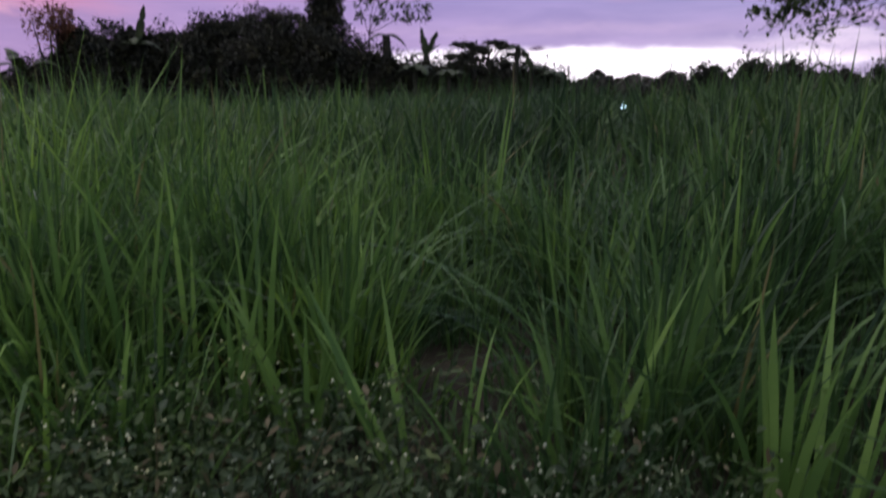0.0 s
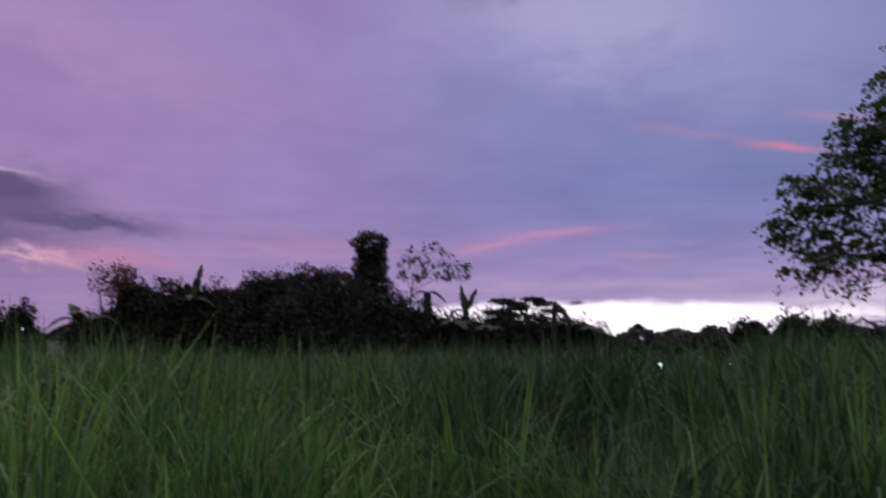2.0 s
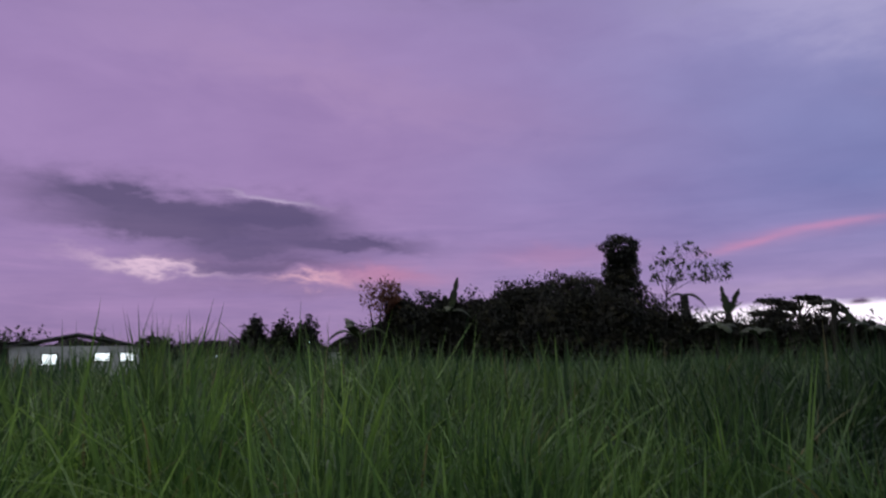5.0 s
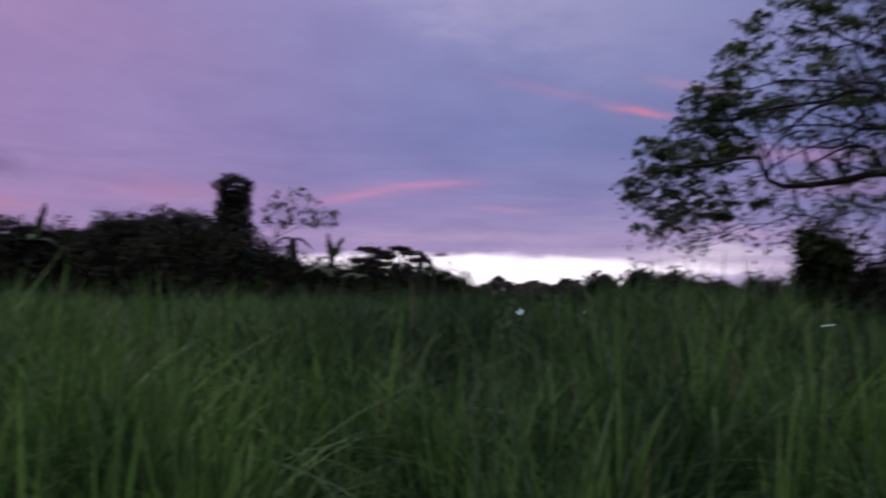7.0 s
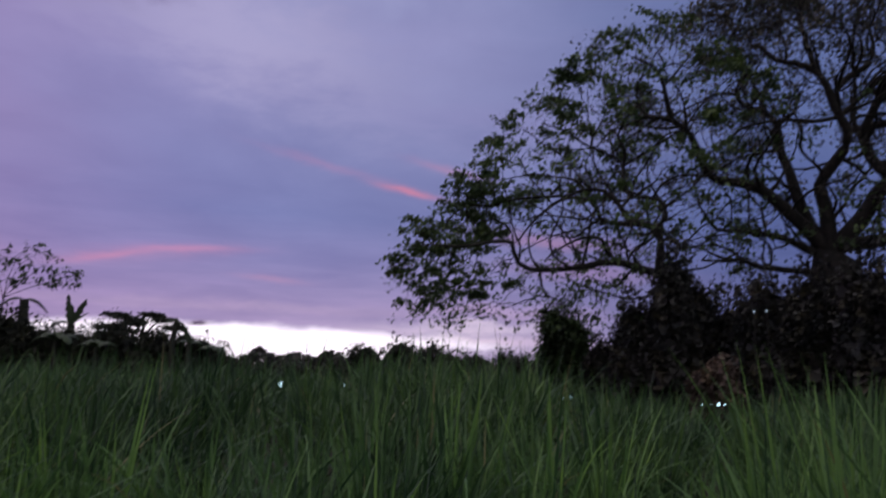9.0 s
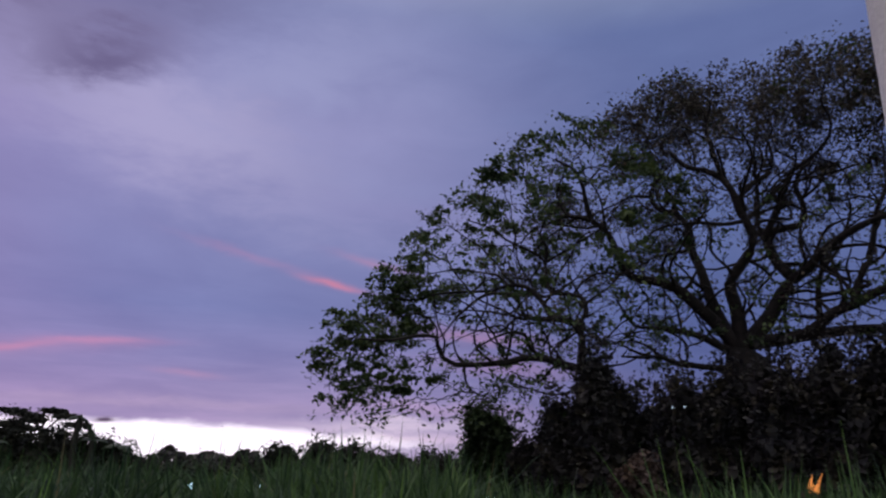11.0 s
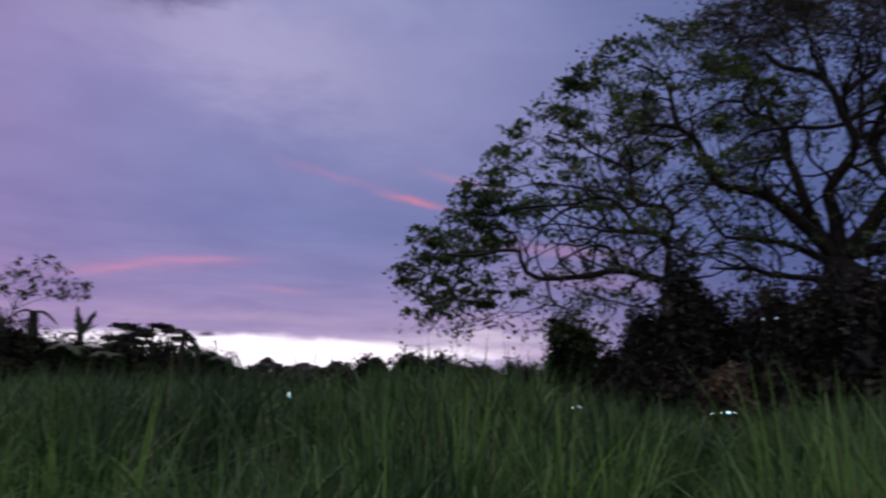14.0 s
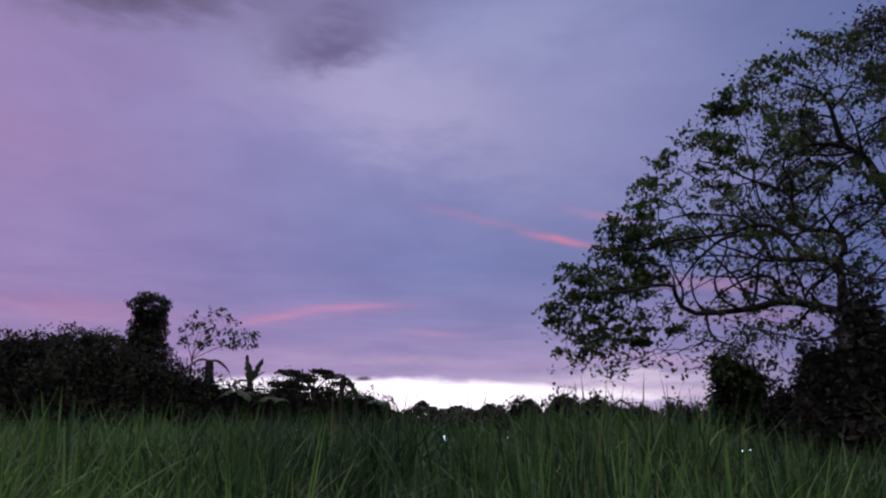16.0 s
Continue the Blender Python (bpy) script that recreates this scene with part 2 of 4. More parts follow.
def leafy(name, dark, light, through=0.35, rough=0.5, dry=None, dry_amount=0.0, by_object=False, spec=0.3, extra=False):
    """Leaf or blade: colour varied leaf by leaf and in drifts, partly let through by the light. The last option makes
    it paler towards the left, with a darker band near the middle.
    """

    def build(n, t, p):
        geo = t.nodes.new("ShaderNodeNewGeometry")
        chance = t.nodes.new("ShaderNodeObjectInfo").outputs["Random"] if by_object else geo.outputs["Random Per Island"]
        c = n.mix(chance, dark, light)
        drift = n.noise(coords(t), 0.7, 3)
        c = n.mix(n.smooth(drift, 0.35, 0.7), c, n.mix(1.0, c, (0.42, 0.48, 0.56), "MULTIPLY"))
        flush = n.noise(coords(t), 1.9, 2)
        c = n.mix(n.smooth(flush, 0.5, 0.72), c, n.mix(1.0, c, (1.5, 1.38, 0.95), "MULTIPLY"))
        if extra:
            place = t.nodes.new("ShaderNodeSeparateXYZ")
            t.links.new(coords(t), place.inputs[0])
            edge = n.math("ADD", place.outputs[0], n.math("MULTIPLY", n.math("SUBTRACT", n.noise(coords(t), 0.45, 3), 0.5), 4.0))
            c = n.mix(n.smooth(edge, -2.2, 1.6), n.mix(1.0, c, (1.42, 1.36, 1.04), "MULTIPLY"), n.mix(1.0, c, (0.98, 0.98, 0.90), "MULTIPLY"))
            # darker band along the field, centred near x = 0.6
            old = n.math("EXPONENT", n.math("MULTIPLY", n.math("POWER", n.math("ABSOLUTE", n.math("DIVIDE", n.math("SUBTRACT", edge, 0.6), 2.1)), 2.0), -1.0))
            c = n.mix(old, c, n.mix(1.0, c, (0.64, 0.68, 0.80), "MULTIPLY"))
        if dry:
            r2 = n.math("FRACT", n.math("MULTIPLY", chance, 17.31))
            c = n.mix(n.math("LESS_THAN", r2, dry_amount), c, dry)
        grain = n.noise(coords(t), 45.0, 2)
        c = n.mix(n.math("MULTIPLY", grain, 0.35), c, n.mix(1.0, c, (1.5, 1.45, 1.2), "MULTIPLY"))
        t.links.new(c, p.inputs["Base Color"])
        tr = t.nodes.new("ShaderNodeBsdfTranslucent")
        t.links.new(c, tr.inputs[0])
        mx = t.nodes.new("ShaderNodeMixShader")
        mx.inputs[0].default_value = through
        t.links.new(p.outputs[0], mx.inputs[1]), t.links.new(tr.outputs[0], mx.inputs[2])
        t.links.new(mx.outputs[0], t.nodes["Material Output"].inputs[0])

    return material(name, build, rough, spec)


def mottled(name, a, b, scale=3.0, fine=40.0, rough=0.85, bump=0.4, spec=0.3, metal=0.0):
    def build(n, t, p):
        co = coords(t)
        c = n.mix(n.smooth(n.noise(co, scale, 5), 0.3, 0.7), a, b)
        g = n.noise(co, fine, 4)
        c = n.mix(n.math("MULTIPLY", g, 0.5), c, n.mix(1.0, c, (0.55, 0.55, 0.55), "MULTIPLY"))
        t.links.new(c, p.inputs["Base Color"])
        bm_ = t.nodes.new("ShaderNodeBump")
        bm_.inputs["Strength"].default_value, bm_.inputs["Distance"].default_value = bump, 0.03
        t.links.new(g, bm_.inputs["Height"])
        t.links.new(bm_.outputs[0], p.inputs["Normal"])
        p.inputs["Metallic"].default_value = metal

    return material(name, build, rough, spec)


def glowing(name, colour, strength):
    def build(n, t, p):
        p.inputs["Base Color"].default_value = (*colour, 1)
        p.inputs["Emission Color"].default_value = (*colour, 1)
        p.inputs["Emission Strength"].default_value = strength

    return material(name, build)


GRASS = leafy("grass_blade", (0.027, 0.072, 0.030), (0.168, 0.296, 0.088), 0.4, 0.45, (0.17, 0.16, 0.07), 0.015, extra=True)
# the same grass as GRASS in a darker base colour
GRASS_FIELD = leafy("grass_blade_field", (0.022, 0.054, 0.026), (0.098, 0.172, 0.060), 0.35, 0.5, (0.15, 0.14, 0.07), 0.015, extra=True)
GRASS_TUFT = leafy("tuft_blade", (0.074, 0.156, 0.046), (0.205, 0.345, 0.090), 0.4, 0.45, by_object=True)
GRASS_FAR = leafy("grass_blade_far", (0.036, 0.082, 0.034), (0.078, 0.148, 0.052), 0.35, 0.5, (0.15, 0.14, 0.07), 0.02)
WEED = leafy("weed_leaf", (0.026, 0.050, 0.024), (0.085, 0.122, 0.052), 0.25, 0.6, (0.10, 0.085, 0.05), 0.10)
BUD = leafy("weed_bud", (0.42, 0.45, 0.30), (0.65, 0.66, 0.50), 0.2, 0.5)
SOIL = mottled("soil", (0.026, 0.020, 0.016), (0.052, 0.041, 0.030), 1.2, 30, 0.95, 0.8)
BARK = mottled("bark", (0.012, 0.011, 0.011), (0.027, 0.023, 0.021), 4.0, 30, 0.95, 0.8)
BARK_PALE = mottled("bark_pale", (0.06, 0.05, 0.045), (0.12, 0.10, 0.085), 4.0, 30, 0.95, 0.6)
RAIN_LEAF = leafy("rain_tree_leaf", (0.038, 0.066, 0.030), (0.095, 0.135, 0.052), 0.3, 0.55)
RAIN_TWIG = leafy("rain_tree_dry_leaf", (0.058, 0.053, 0.050), (0.108, 0.096, 0.082), 0.25, 0.7)
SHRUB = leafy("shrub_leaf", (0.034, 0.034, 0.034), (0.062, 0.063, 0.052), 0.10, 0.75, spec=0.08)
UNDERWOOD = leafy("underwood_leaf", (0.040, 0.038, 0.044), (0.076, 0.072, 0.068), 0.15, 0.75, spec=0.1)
SHRUB_GREEN = leafy("shrub_leaf_green", (0.022, 0.036, 0.018), (0.050, 0.074, 0.032), 0.15, 0.6)
RED_LEAF = leafy("reddish_leaf", (0.09, 0.040, 0.030), (0.20, 0.085, 0.060), 0.3, 0.6)
BANANA = leafy("banana_leaf", (0.014, 0.023, 0.012), (0.034, 0.050, 0.022), 0.12, 0.5)
BANANA_STEM = mottled("banana_stem", (0.014, 0.015, 0.011), (0.030, 0.028, 0.020), 3.0, 25, 0.7, 0.4)
# purplish distance haze is put into this leaf colour
FAR_LEAF_HAZED = leafy("hazed_far_leaf", (0.034, 0.030, 0.034), (0.066, 0.058, 0.056), 0.1, 0.8)
CONCRETE = mottled("painted_concrete", (0.68, 0.67, 0.63), (0.82, 0.81, 0.77), 2.0, 35, 0.8, 0.25)


# ---- mesh tools ----
def fast_mesh(name, verts, faces, mat, smooth=True):
    """A mesh from arrays; every face has the same number of corners."""
    verts, faces = np.asarray(verts, np.float32), np.asarray(faces, np.int32)
    me = bpy.data.meshes.new(name)
    k = faces.shape[1]
    me.vertices.add(len(verts)), me.loops.add(faces.size), me.polygons.add(len(faces))
    me.vertices.foreach_set("co", verts.ravel())
    me.loops.foreach_set("vertex_index", faces.ravel())
    me.polygons.foreach_set("loop_start", np.arange(0, faces.size, k, dtype=np.int32))
    me.polygons.foreach_set("use_smooth", np.full(len(faces), smooth))
    me.update(calc_edges=True)
    me.materials.append(mat)
    return me


def thing(name, label, category, at=(0, 0, 0), group="", kind="", turn=0.0):
    ob = new(name)
    ob.matrix_world = pose(*at, 0, 0, turn)
    return tagged(ob, label, category, group, kind)


def child(name, me, parent, label=""):
    ob = new(name, me)
    ob.parent = parent
    return tagged(ob, label)


def part(name, bm, mat, parent, label=""):
    me = bpy.data.meshes.new(name)
    bm.to_mesh(me)
    bm.free()
    me.materials.append(mat)
    return child(name, me, parent, label)


def around(azimuth, dist, z=None):
    """A place on the ground at an azimuth (degrees, clockwise from ahead) and distance."""
    x, y = dist * math.sin(radians(azimuth)), dist * math.cos(radians(azimuth))
    return (x, y, float(terrain(x, y)) if z is None else z)


def high(elev, dist):
    """Height at which a thing at that distance shows at the elevation."""
    return EYE + dist * math.tan(radians(elev))


def terrain(x, y):
    """The field: a low rise some metres ahead, falling to flat land beyond."""
    x, y = np.asarray(x, float), np.asarray(y, float)
    r = np.hypot(x, y)
    a = np.degrees(np.arctan2(x, y))
    rise = 0.30 * np.clip((r - 2.5) / 8, 0, 1) ** 1.3 * np.clip((60 - r) / 35, 0, 1)
    rise = rise * (1 + 0.7 * np.exp(-((a - 26) / 11) ** 2) - 0.7 * np.exp(-((a - 44) / 9) ** 2))
    return rise + 0.05 * np.sin(x * 0.9 + 1.3) * np.cos(y * 0.7) * np.clip(r / 4, 0, 1) * np.clip((60 - r) / 30, 0, 1)


def tubes(chains, sides=6):
    """Round limbs along chains of (points, radii), in one set of arrays."""
    V, F, base = [], [], 0
    ang = np.linspace(0, 2 * math.pi, sides, endpoint=False)
    for pts, rad in chains:
        pts, rad = np.asarray(pts, float), np.asarray(rad, float)
        n = len(pts)
        d = np.gradient(pts, axis=0)
        d /= np.linalg.norm(d, axis=1)[:, None] + 1e-9
        ref = np.where(np.abs(d[:, 2:3]) > 0.9, [[1.0, 0, 0]], [[0, 0, 1.0]])
        u = np.cross(d, ref)
        u /= np.linalg.norm(u, axis=1)[:, None] + 1e-9
        v = np.cross(d, u)
        ring = pts[:, None] + rad[:, None, None] * (np.cos(ang)[None, :, None] * u[:, None] + np.sin(ang)[None, :, None] * v[:, None])
        V.append(ring.reshape(-1, 3))
        i = np.arange(n - 1)[:, None] * sides + base
        j = np.arange(sides)[None]
        k = (j + 1) % sides
        F.append(np.stack([i + j, i + k, i + sides + k, i + sides + j], -1).reshape(-1, 4))
        base += n * sides
    return np.concatenate(V), np.concatenate(F)


def leaves(centres, size, ratio=0.5, droop=0.2, spread=1.0):
    """Folded pointed leaves at the given places, turned at random: six corners, two faces each."""
    n = len(centres)
    s = size * rng.uniform(0.6, 1.35, n)[:, None]
    a = rng.uniform(0, 2 * math.pi, n)
    tilt = rng.normal(-droop, 0.55 * spread, n)
    d = np.stack([np.cos(a) * np.cos(tilt), np.sin(a) * np.cos(tilt), np.sin(tilt)], 1)
    u = np.cross(d, rng.normal(0, 0.5, (n, 3)) + [0, 0, 1])
    u /= np.linalg.norm(u, axis=1)[:, None]
    w = np.cross(u, d)
    c = np.asarray(centres, float)
    root, tip = c - d * s * 0.5, c + d * s * 0.5 - [0, 0, 1] * s * 0.1
    l1, l2 = c - d * s * 0.18 + u * s * ratio * 0.5 + w * s * 0.08, c + d * s * 0.2 + u * s * ratio * 0.4 + w * s * 0.06
    r1, r2 = c - d * s * 0.18 - u * s * ratio * 0.5 + w * s * 0.08, c + d * s * 0.2 - u * s * ratio * 0.4 + w * s * 0.06
    V = np.stack([root, l1, l2, tip, r2, r1], 1).reshape(-1, 3)
    i = np.arange(n)[:, None] * 6
    F = np.concatenate([i + [0, 3, 2, 1], i + [0, 5, 4, 3]])
    return V, F


def lumps(centre, radii, n, fill=0.35, flat=0.0):
    """Places spread through a lumpy ellipsoid, thicker towards its skin, with gaps."""
    d = rng.normal(0, 1, (n * 2, 3))
    d /= np.linalg.norm(d, axis=1)[:, None]
    ph = rng.uniform(0, 6.28, 6)
    bump = 1 + 0.17 * np.sin(3.1 * d[:, 0] + ph[0]) * np.sin(3.7 * d[:, 1] + ph[1]) + 0.13 * np.sin(6.3 * d[:, 2] + ph[2] + 3 * d[:, 0]) + 0.09 * np.sin(9 * d[:, 1] + ph[3]) * np.sin(8 * d[:, 2] + ph[4])
    r = rng.uniform(fill, 1.0, n * 2) ** 0.6 * bump
    keep = np.sin(7 * d[:, 0] + ph[5]) * np.sin(8 * d[:, 1] + ph[0]) * np.sin(7 * d[:, 2] + ph[1]) < 0.42
    p = (d * r[:, None])[keep][:n]
    return np.asarray(centre) + p * np.asarray(radii) * (1 - flat * (p[:, 2:3] < 0) * [0, 0, 1])


# ---- ground ----
rings = np.concatenate([[0.0005, 0.3], np.geomspace(0.6, 60, 70), np.geomspace(70, 3500, 22)])
spokes = 160
aa = np.linspace(0, 2 * math.pi, spokes, endpoint=False)
gx, gy = rings[:, None] * np.sin(aa) + 0.5, rings[:, None] * np.cos(aa) - 0.9
gv = np.stack([gx, gy, terrain(gx, gy)], -1).reshape(-1, 3)
gi = np.arange(len(rings) - 1)[:, None] * spokes
gj = np.arange(spokes)[None]
gk = (gj + 1) % spokes
gf = np.stack([gi + gj, gi + gk, gi + spokes + gk, gi + spokes + gj], -1).reshape(-1, 4)[:, ::-1]
tagged(new("ground", fast_mesh("ground", gv, gf, SOIL)), "dark soil of an overgrown field under tall grass", "ground", kind="structure")


# ---- grass ----
def blades(x, y, height, width, lean, curl, steps, splay=0.0, z=None, toward=None):
    """Grass blades: tapering, folded a little, leaning and curling over."""
    n = len(x)
    a = rng.uniform(0, 2 * math.pi, n) if toward is None else toward
    out_dir = np.stack([np.cos(a), np.sin(a), np.zeros(n)], 1)
    b = a + math.pi / 2 + rng.normal(0, 0.5, n)
    wide_dir = np.stack([np.cos(b), np.sin(b), np.zeros(n)], 1)
    z0 = terrain(x, y) if z is None else z
    root = np.stack([x, y, z0], 1)
    s = np.linspace(0, 1, steps + 1)
    off = height[:, None] * (lean[:, None] * s + curl[:, None] * s ** 2.4)
    zz = height[:, None] * (s - 0.55 * np.clip(curl[:, None], 0, 1.2) * s ** 3)
    mid = root[:, None] + out_dir[:, None] * off[:, :, None]
    mid[:, :, 2] += zz
    w = width[:, None] * np.clip(0.55 + 1.2 * s - 1.75 * s ** 2.2, 0.03, 1)
    V = np.stack([mid - wide_dir[:, None] * w[:, :, None] * 0.5, mid + wide_dir[:, None] * w[:, :, None] * 0.5], 2).reshape(-1, 3)
    i = (np.arange(n)[:, None] * (steps + 1) + np.arange(steps)[None]).reshape(-1, 1) * 2
    return V, i + [0, 1, 3, 2]


def front(a):
    """Distance at which the tall grass begins, by azimuth."""
    return 2.05 + 0.75 / (1 + np.exp((a + 7) / 3.0)) - 0.2 * np.exp(-((a - 60) / 12) ** 2)


def tall(x, y):
    """How tall the grass grows, by place."""
    r = np.hypot(x, y)
    a = np.degrees(np.arctan2(x, y))
    base = 1.17 + 0.15 * np.sin(x * 0.55 + 0.7) * np.cos(y * 0.43 + 0.2) + 0.09 * np.sin(x * 1.7 + y * 1.1)
    base += 0.10 * np.exp(-((a - 28) / 9) ** 2) - 0.30 * np.exp(-((a - 43) / 9) ** 2) - 0.08 * np.exp(-((a + 12) / 9) ** 2) + 0.16 * np.exp(-((a + 42) / 5) ** 2)
    base -= 0.62 * np.exp(-((x - 0.02) / 0.38) ** 2 - ((y - 3.4) / 0.85) ** 2) + 0.3 * np.exp(-((x - 1.7) / 0.5) ** 2 - ((y - 3.6) / 0.7) ** 2) + 0.7 * np.exp(-((x - 1.45) / 0.3) ** 2 - ((y - 2.55) / 0.45) ** 2)
    base -= 0.26 * np.exp(-((x - 0.9) / 1.5) ** 2 - ((y - 6.2) / 2.4) ** 2)
    return base * np.clip(0.45 + 0.5 * (r - front(a)) / 1.2, 0.30, 1)


LANES = (13.1, 17.8, 34.3, 44.6, -45.3)


def scatter(r0, r1, a0, a1, per_m2, tuft, gaps=0.75):
    """Tufted places in a sector of the field, with thin spots between."""
    area = 0.5 * (r1 ** 2 - r0 ** 2) * radians(a1 - a0)
    n = int(area * per_m2 / tuft)
    r = np.sqrt(rng.uniform(r0 ** 2, r1 ** 2, n))
    a = np.radians(rng.uniform(a0, a1, n))
    cx, cy = r * np.sin(a), r * np.cos(a)
    patch = np.sin(cx * 2.3 + 1.1 * np.sin(cy * 1.9)) * np.sin(cy * 2.7 + 0.8 * np.sin(cx * 1.3 + 2)) + 0.5 * np.sin(cx * 5.1 + cy * 3.3)
    ok = rng.random(n) < np.clip(0.55 + gaps * patch - 0.2 * (gaps - 0.75), 0.03, 1)
    cx, cy, patch = cx[ok], cy[ok], patch[ok]
    n = len(cx)
    reach = np.repeat(rng.uniform(0.03, 0.13, n) * (1 + 0.04 * np.hypot(cx, cy)), tuft)
    ox, oy = rng.normal(0, 1, n * tuft) * reach, rng.normal(0, 1, n * tuft) * reach
    x, y = np.repeat(cx, tuft) + ox, np.repeat(cy, tuft) + oy
    vigour = np.repeat(rng.normal(1, 0.25, n) + 0.2 * patch, tuft)
    lead = np.arctan2(oy, ox) + rng.normal(0, 0.7, n * tuft)
    a = np.degrees(np.arctan2(x, y))
    r = np.hypot(x, y)
    thin = (r < front(a)) & (rng.random(len(x)) < 0.9)
    for lane in LANES:
        thin |= (np.abs(a - lane) < 1.0) & (rng.random(len(x)) < 0.9)
    keep = ~thin & (r > 1.5)
    return x[keep], y[keep], vigour[keep], lead[keep]


def grass(name, label, r0, r1, a0, a1, per_m2, tuft, width, steps, mat, gaps=0.75, share=1.0):
    x, y, vig, lead = scatter(r0, r1, a0, a1, per_m2, tuft, gaps)
    n = len(x)
    hgt = tall(x, y) * np.clip(vig, 0.4, 1.25) * share * (0.50 + 0.66 * rng.uniform(0, 1, n) ** 1.35)
    lean = np.abs(rng.normal(0.18, 0.30, n))
    curl = np.abs(rng.normal(0.16, 0.40, n)) * (rng.random(n) < 0.8)
    V, F = blades(x, y, hgt, width * rng.uniform(0.55, 1.4, n), lean, curl, steps, toward=lead)
    return tagged(new(name, fast_mesh(name, V, F, mat)), label, "grass", kind="stuff")


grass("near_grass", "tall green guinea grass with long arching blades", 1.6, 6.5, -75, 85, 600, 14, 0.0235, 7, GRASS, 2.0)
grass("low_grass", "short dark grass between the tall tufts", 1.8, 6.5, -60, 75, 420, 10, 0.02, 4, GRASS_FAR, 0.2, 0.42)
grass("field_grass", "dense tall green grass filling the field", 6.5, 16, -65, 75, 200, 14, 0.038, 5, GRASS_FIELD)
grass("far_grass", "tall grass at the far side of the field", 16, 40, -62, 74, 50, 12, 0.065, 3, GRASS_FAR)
grass("back_grass", "rough grass behind the standing place", 2.6, 12, 85, 285, 60, 8, 0.03, 3, GRASS_FAR)


def grass_tuft(azimuth, dist, count, height, width, aim=None, open_=0.22, label="tuft of tall broad green grass blades"):
    """One tall tuft that stands out of the field; each blade is a part."""
    at = around(azimuth, dist)
    root = thing("grass_tuft", label, "grass tuft", at, "tall grass tufts")
    for _ in range(count):
        a = rng.uniform(0, 6.28, 1) if aim is None else np.array([aim]) + rng.normal(0, 0.4, 1)
        q = rng.uniform(0, 0.06)
        x, y = np.array([q * math.cos(a[0])]), np.array([q * math.sin(a[0])])
        V, F = blades(x, y, np.array([height * rng.uniform(0.6, 1.0)]), np.array([width * rng.uniform(0.7, 1.2)]),
                      np.abs(rng.normal(open_, 0.1, 1)), np.abs(rng.normal(0.05, 0.12, 1)), 9, z=np.zeros(1) - 0.02, toward=a)
        child("blade", fast_mesh("blade", V, F, GRASS_TUFT), root)


# broad-bladed tufts in front, and tall ones against the dark trees
for a, d, k, hh, ww, aim, op in ((24.3, 2.45, 11, 1.02, 0.045, None, 0.10), (28.2, 2.35, 6, 0.95, 0.035, 0.1, 0.35), (26.6, 2.6, 4, 1.05, 0.03, 0.3, 0.2), (8.5, 2.5, 8, 0.95, 0.034, None, 0.2),
                                 (-4.5, 2.45, 7, 0.9, 0.04, 2.6, 0.35), (-1.0, 2.4, 5, 0.85, 0.03, None, 0.15), (62.2, 1.95, 6, 1.9, 0.05, 0.3, 0.04), (49.3, 5.2, 6, 1.95, 0.04, 2.6, 0.16),
                                 (51.6, 5.0, 6, 1.88, 0.04, None, 0.10), (56.3, 4.6, 6, 1.98, 0.04, 2.4, 0.14), (47.0, 5.2, 6, 1.85, 0.036, None, 0.12), (53.6, 4.8, 6, 1.92, 0.038, 0.4, 0.12), (59.2, 4.5, 6, 1.9, 0.038, None, 0.12)):
    grass_tuft(a, d, k, hh, ww, aim, op)
# tufts through the field
for a, d, hh in ((-16.0, 3.2, 1.36), (-25.0, 3.4, 1.38), (13.5, 2.8, 1.05), (26.0, 5.6, 1.50), (19.5, 6.4, 1.48), (37.5, 5.4, 1.70), (-38.5, 5.0, 1.75), (-12.0, 5.0, 1.55), (2.5, 5.6, 1.58), (-29.0, 3.6, 1.30),
                 (-21.0, 3.4, 1.34), (-11.0, 3.5, 1.25), (8.5, 3.4, 1.15), (17.5, 3.2, 1.12), (-7.5, 4.2, 1.32), (11.0, 4.0, 1.28), (20.5, 4.2, 1.30), (-33.0, 4.4, 1.42), (31.0, 4.0, 1.30), (42.0, 4.6, 1.35),
                 (-18.5, 2.95, 1.02), (-27.0, 3.0, 0.98), (-13.2, 2.8, 1.0), (33.5, 5.0, 1.5), (-43.5, 5.0, 1.85)):
    grass_tuft(a, d, 9, hh, 0.036, None, 0.15)

# low weeds with small pale buds in front of the grass
wa, wr = rng.uniform(-36, 26, 1250), rng.uniform(1.75, 3.4, 1250)
ok = (wr < front(wa) + 0.35) & (rng.random(1250) < np.where(wa > -4, 0.45, 1.0))
wa, wr = np.radians(wa[ok]), wr[ok]
wx, wy = wr * np.sin(wa), wr * np.cos(wa)
wh = rng.uniform(0.12, 0.58, len(wx))
wl = rng.normal(0, 0.25, (len(wx), 2))
V, F = blades(wx, wy, wh, np.full(len(wx), 0.006), np.abs(wl[:, 0]) + 0.1, np.abs(wl[:, 1]), 4)
stalk = V.reshape(len(wx), 5, 2, 3).mean(2)
tagged(new("weed_stalks", fast_mesh("weed_stalks", V, F, WEED)), "thin stalks of low weeds", "weeds", kind="stuff")
pick = rng.integers(1, 5, (len(wx), 10))
lc = np.take_along_axis(stalk, pick[:, :, None], 1).reshape(-1, 3) + rng.normal(0, 0.03, (len(wx) * 10, 3))
V, F = leaves(lc, 0.044, 0.42, 0.1)
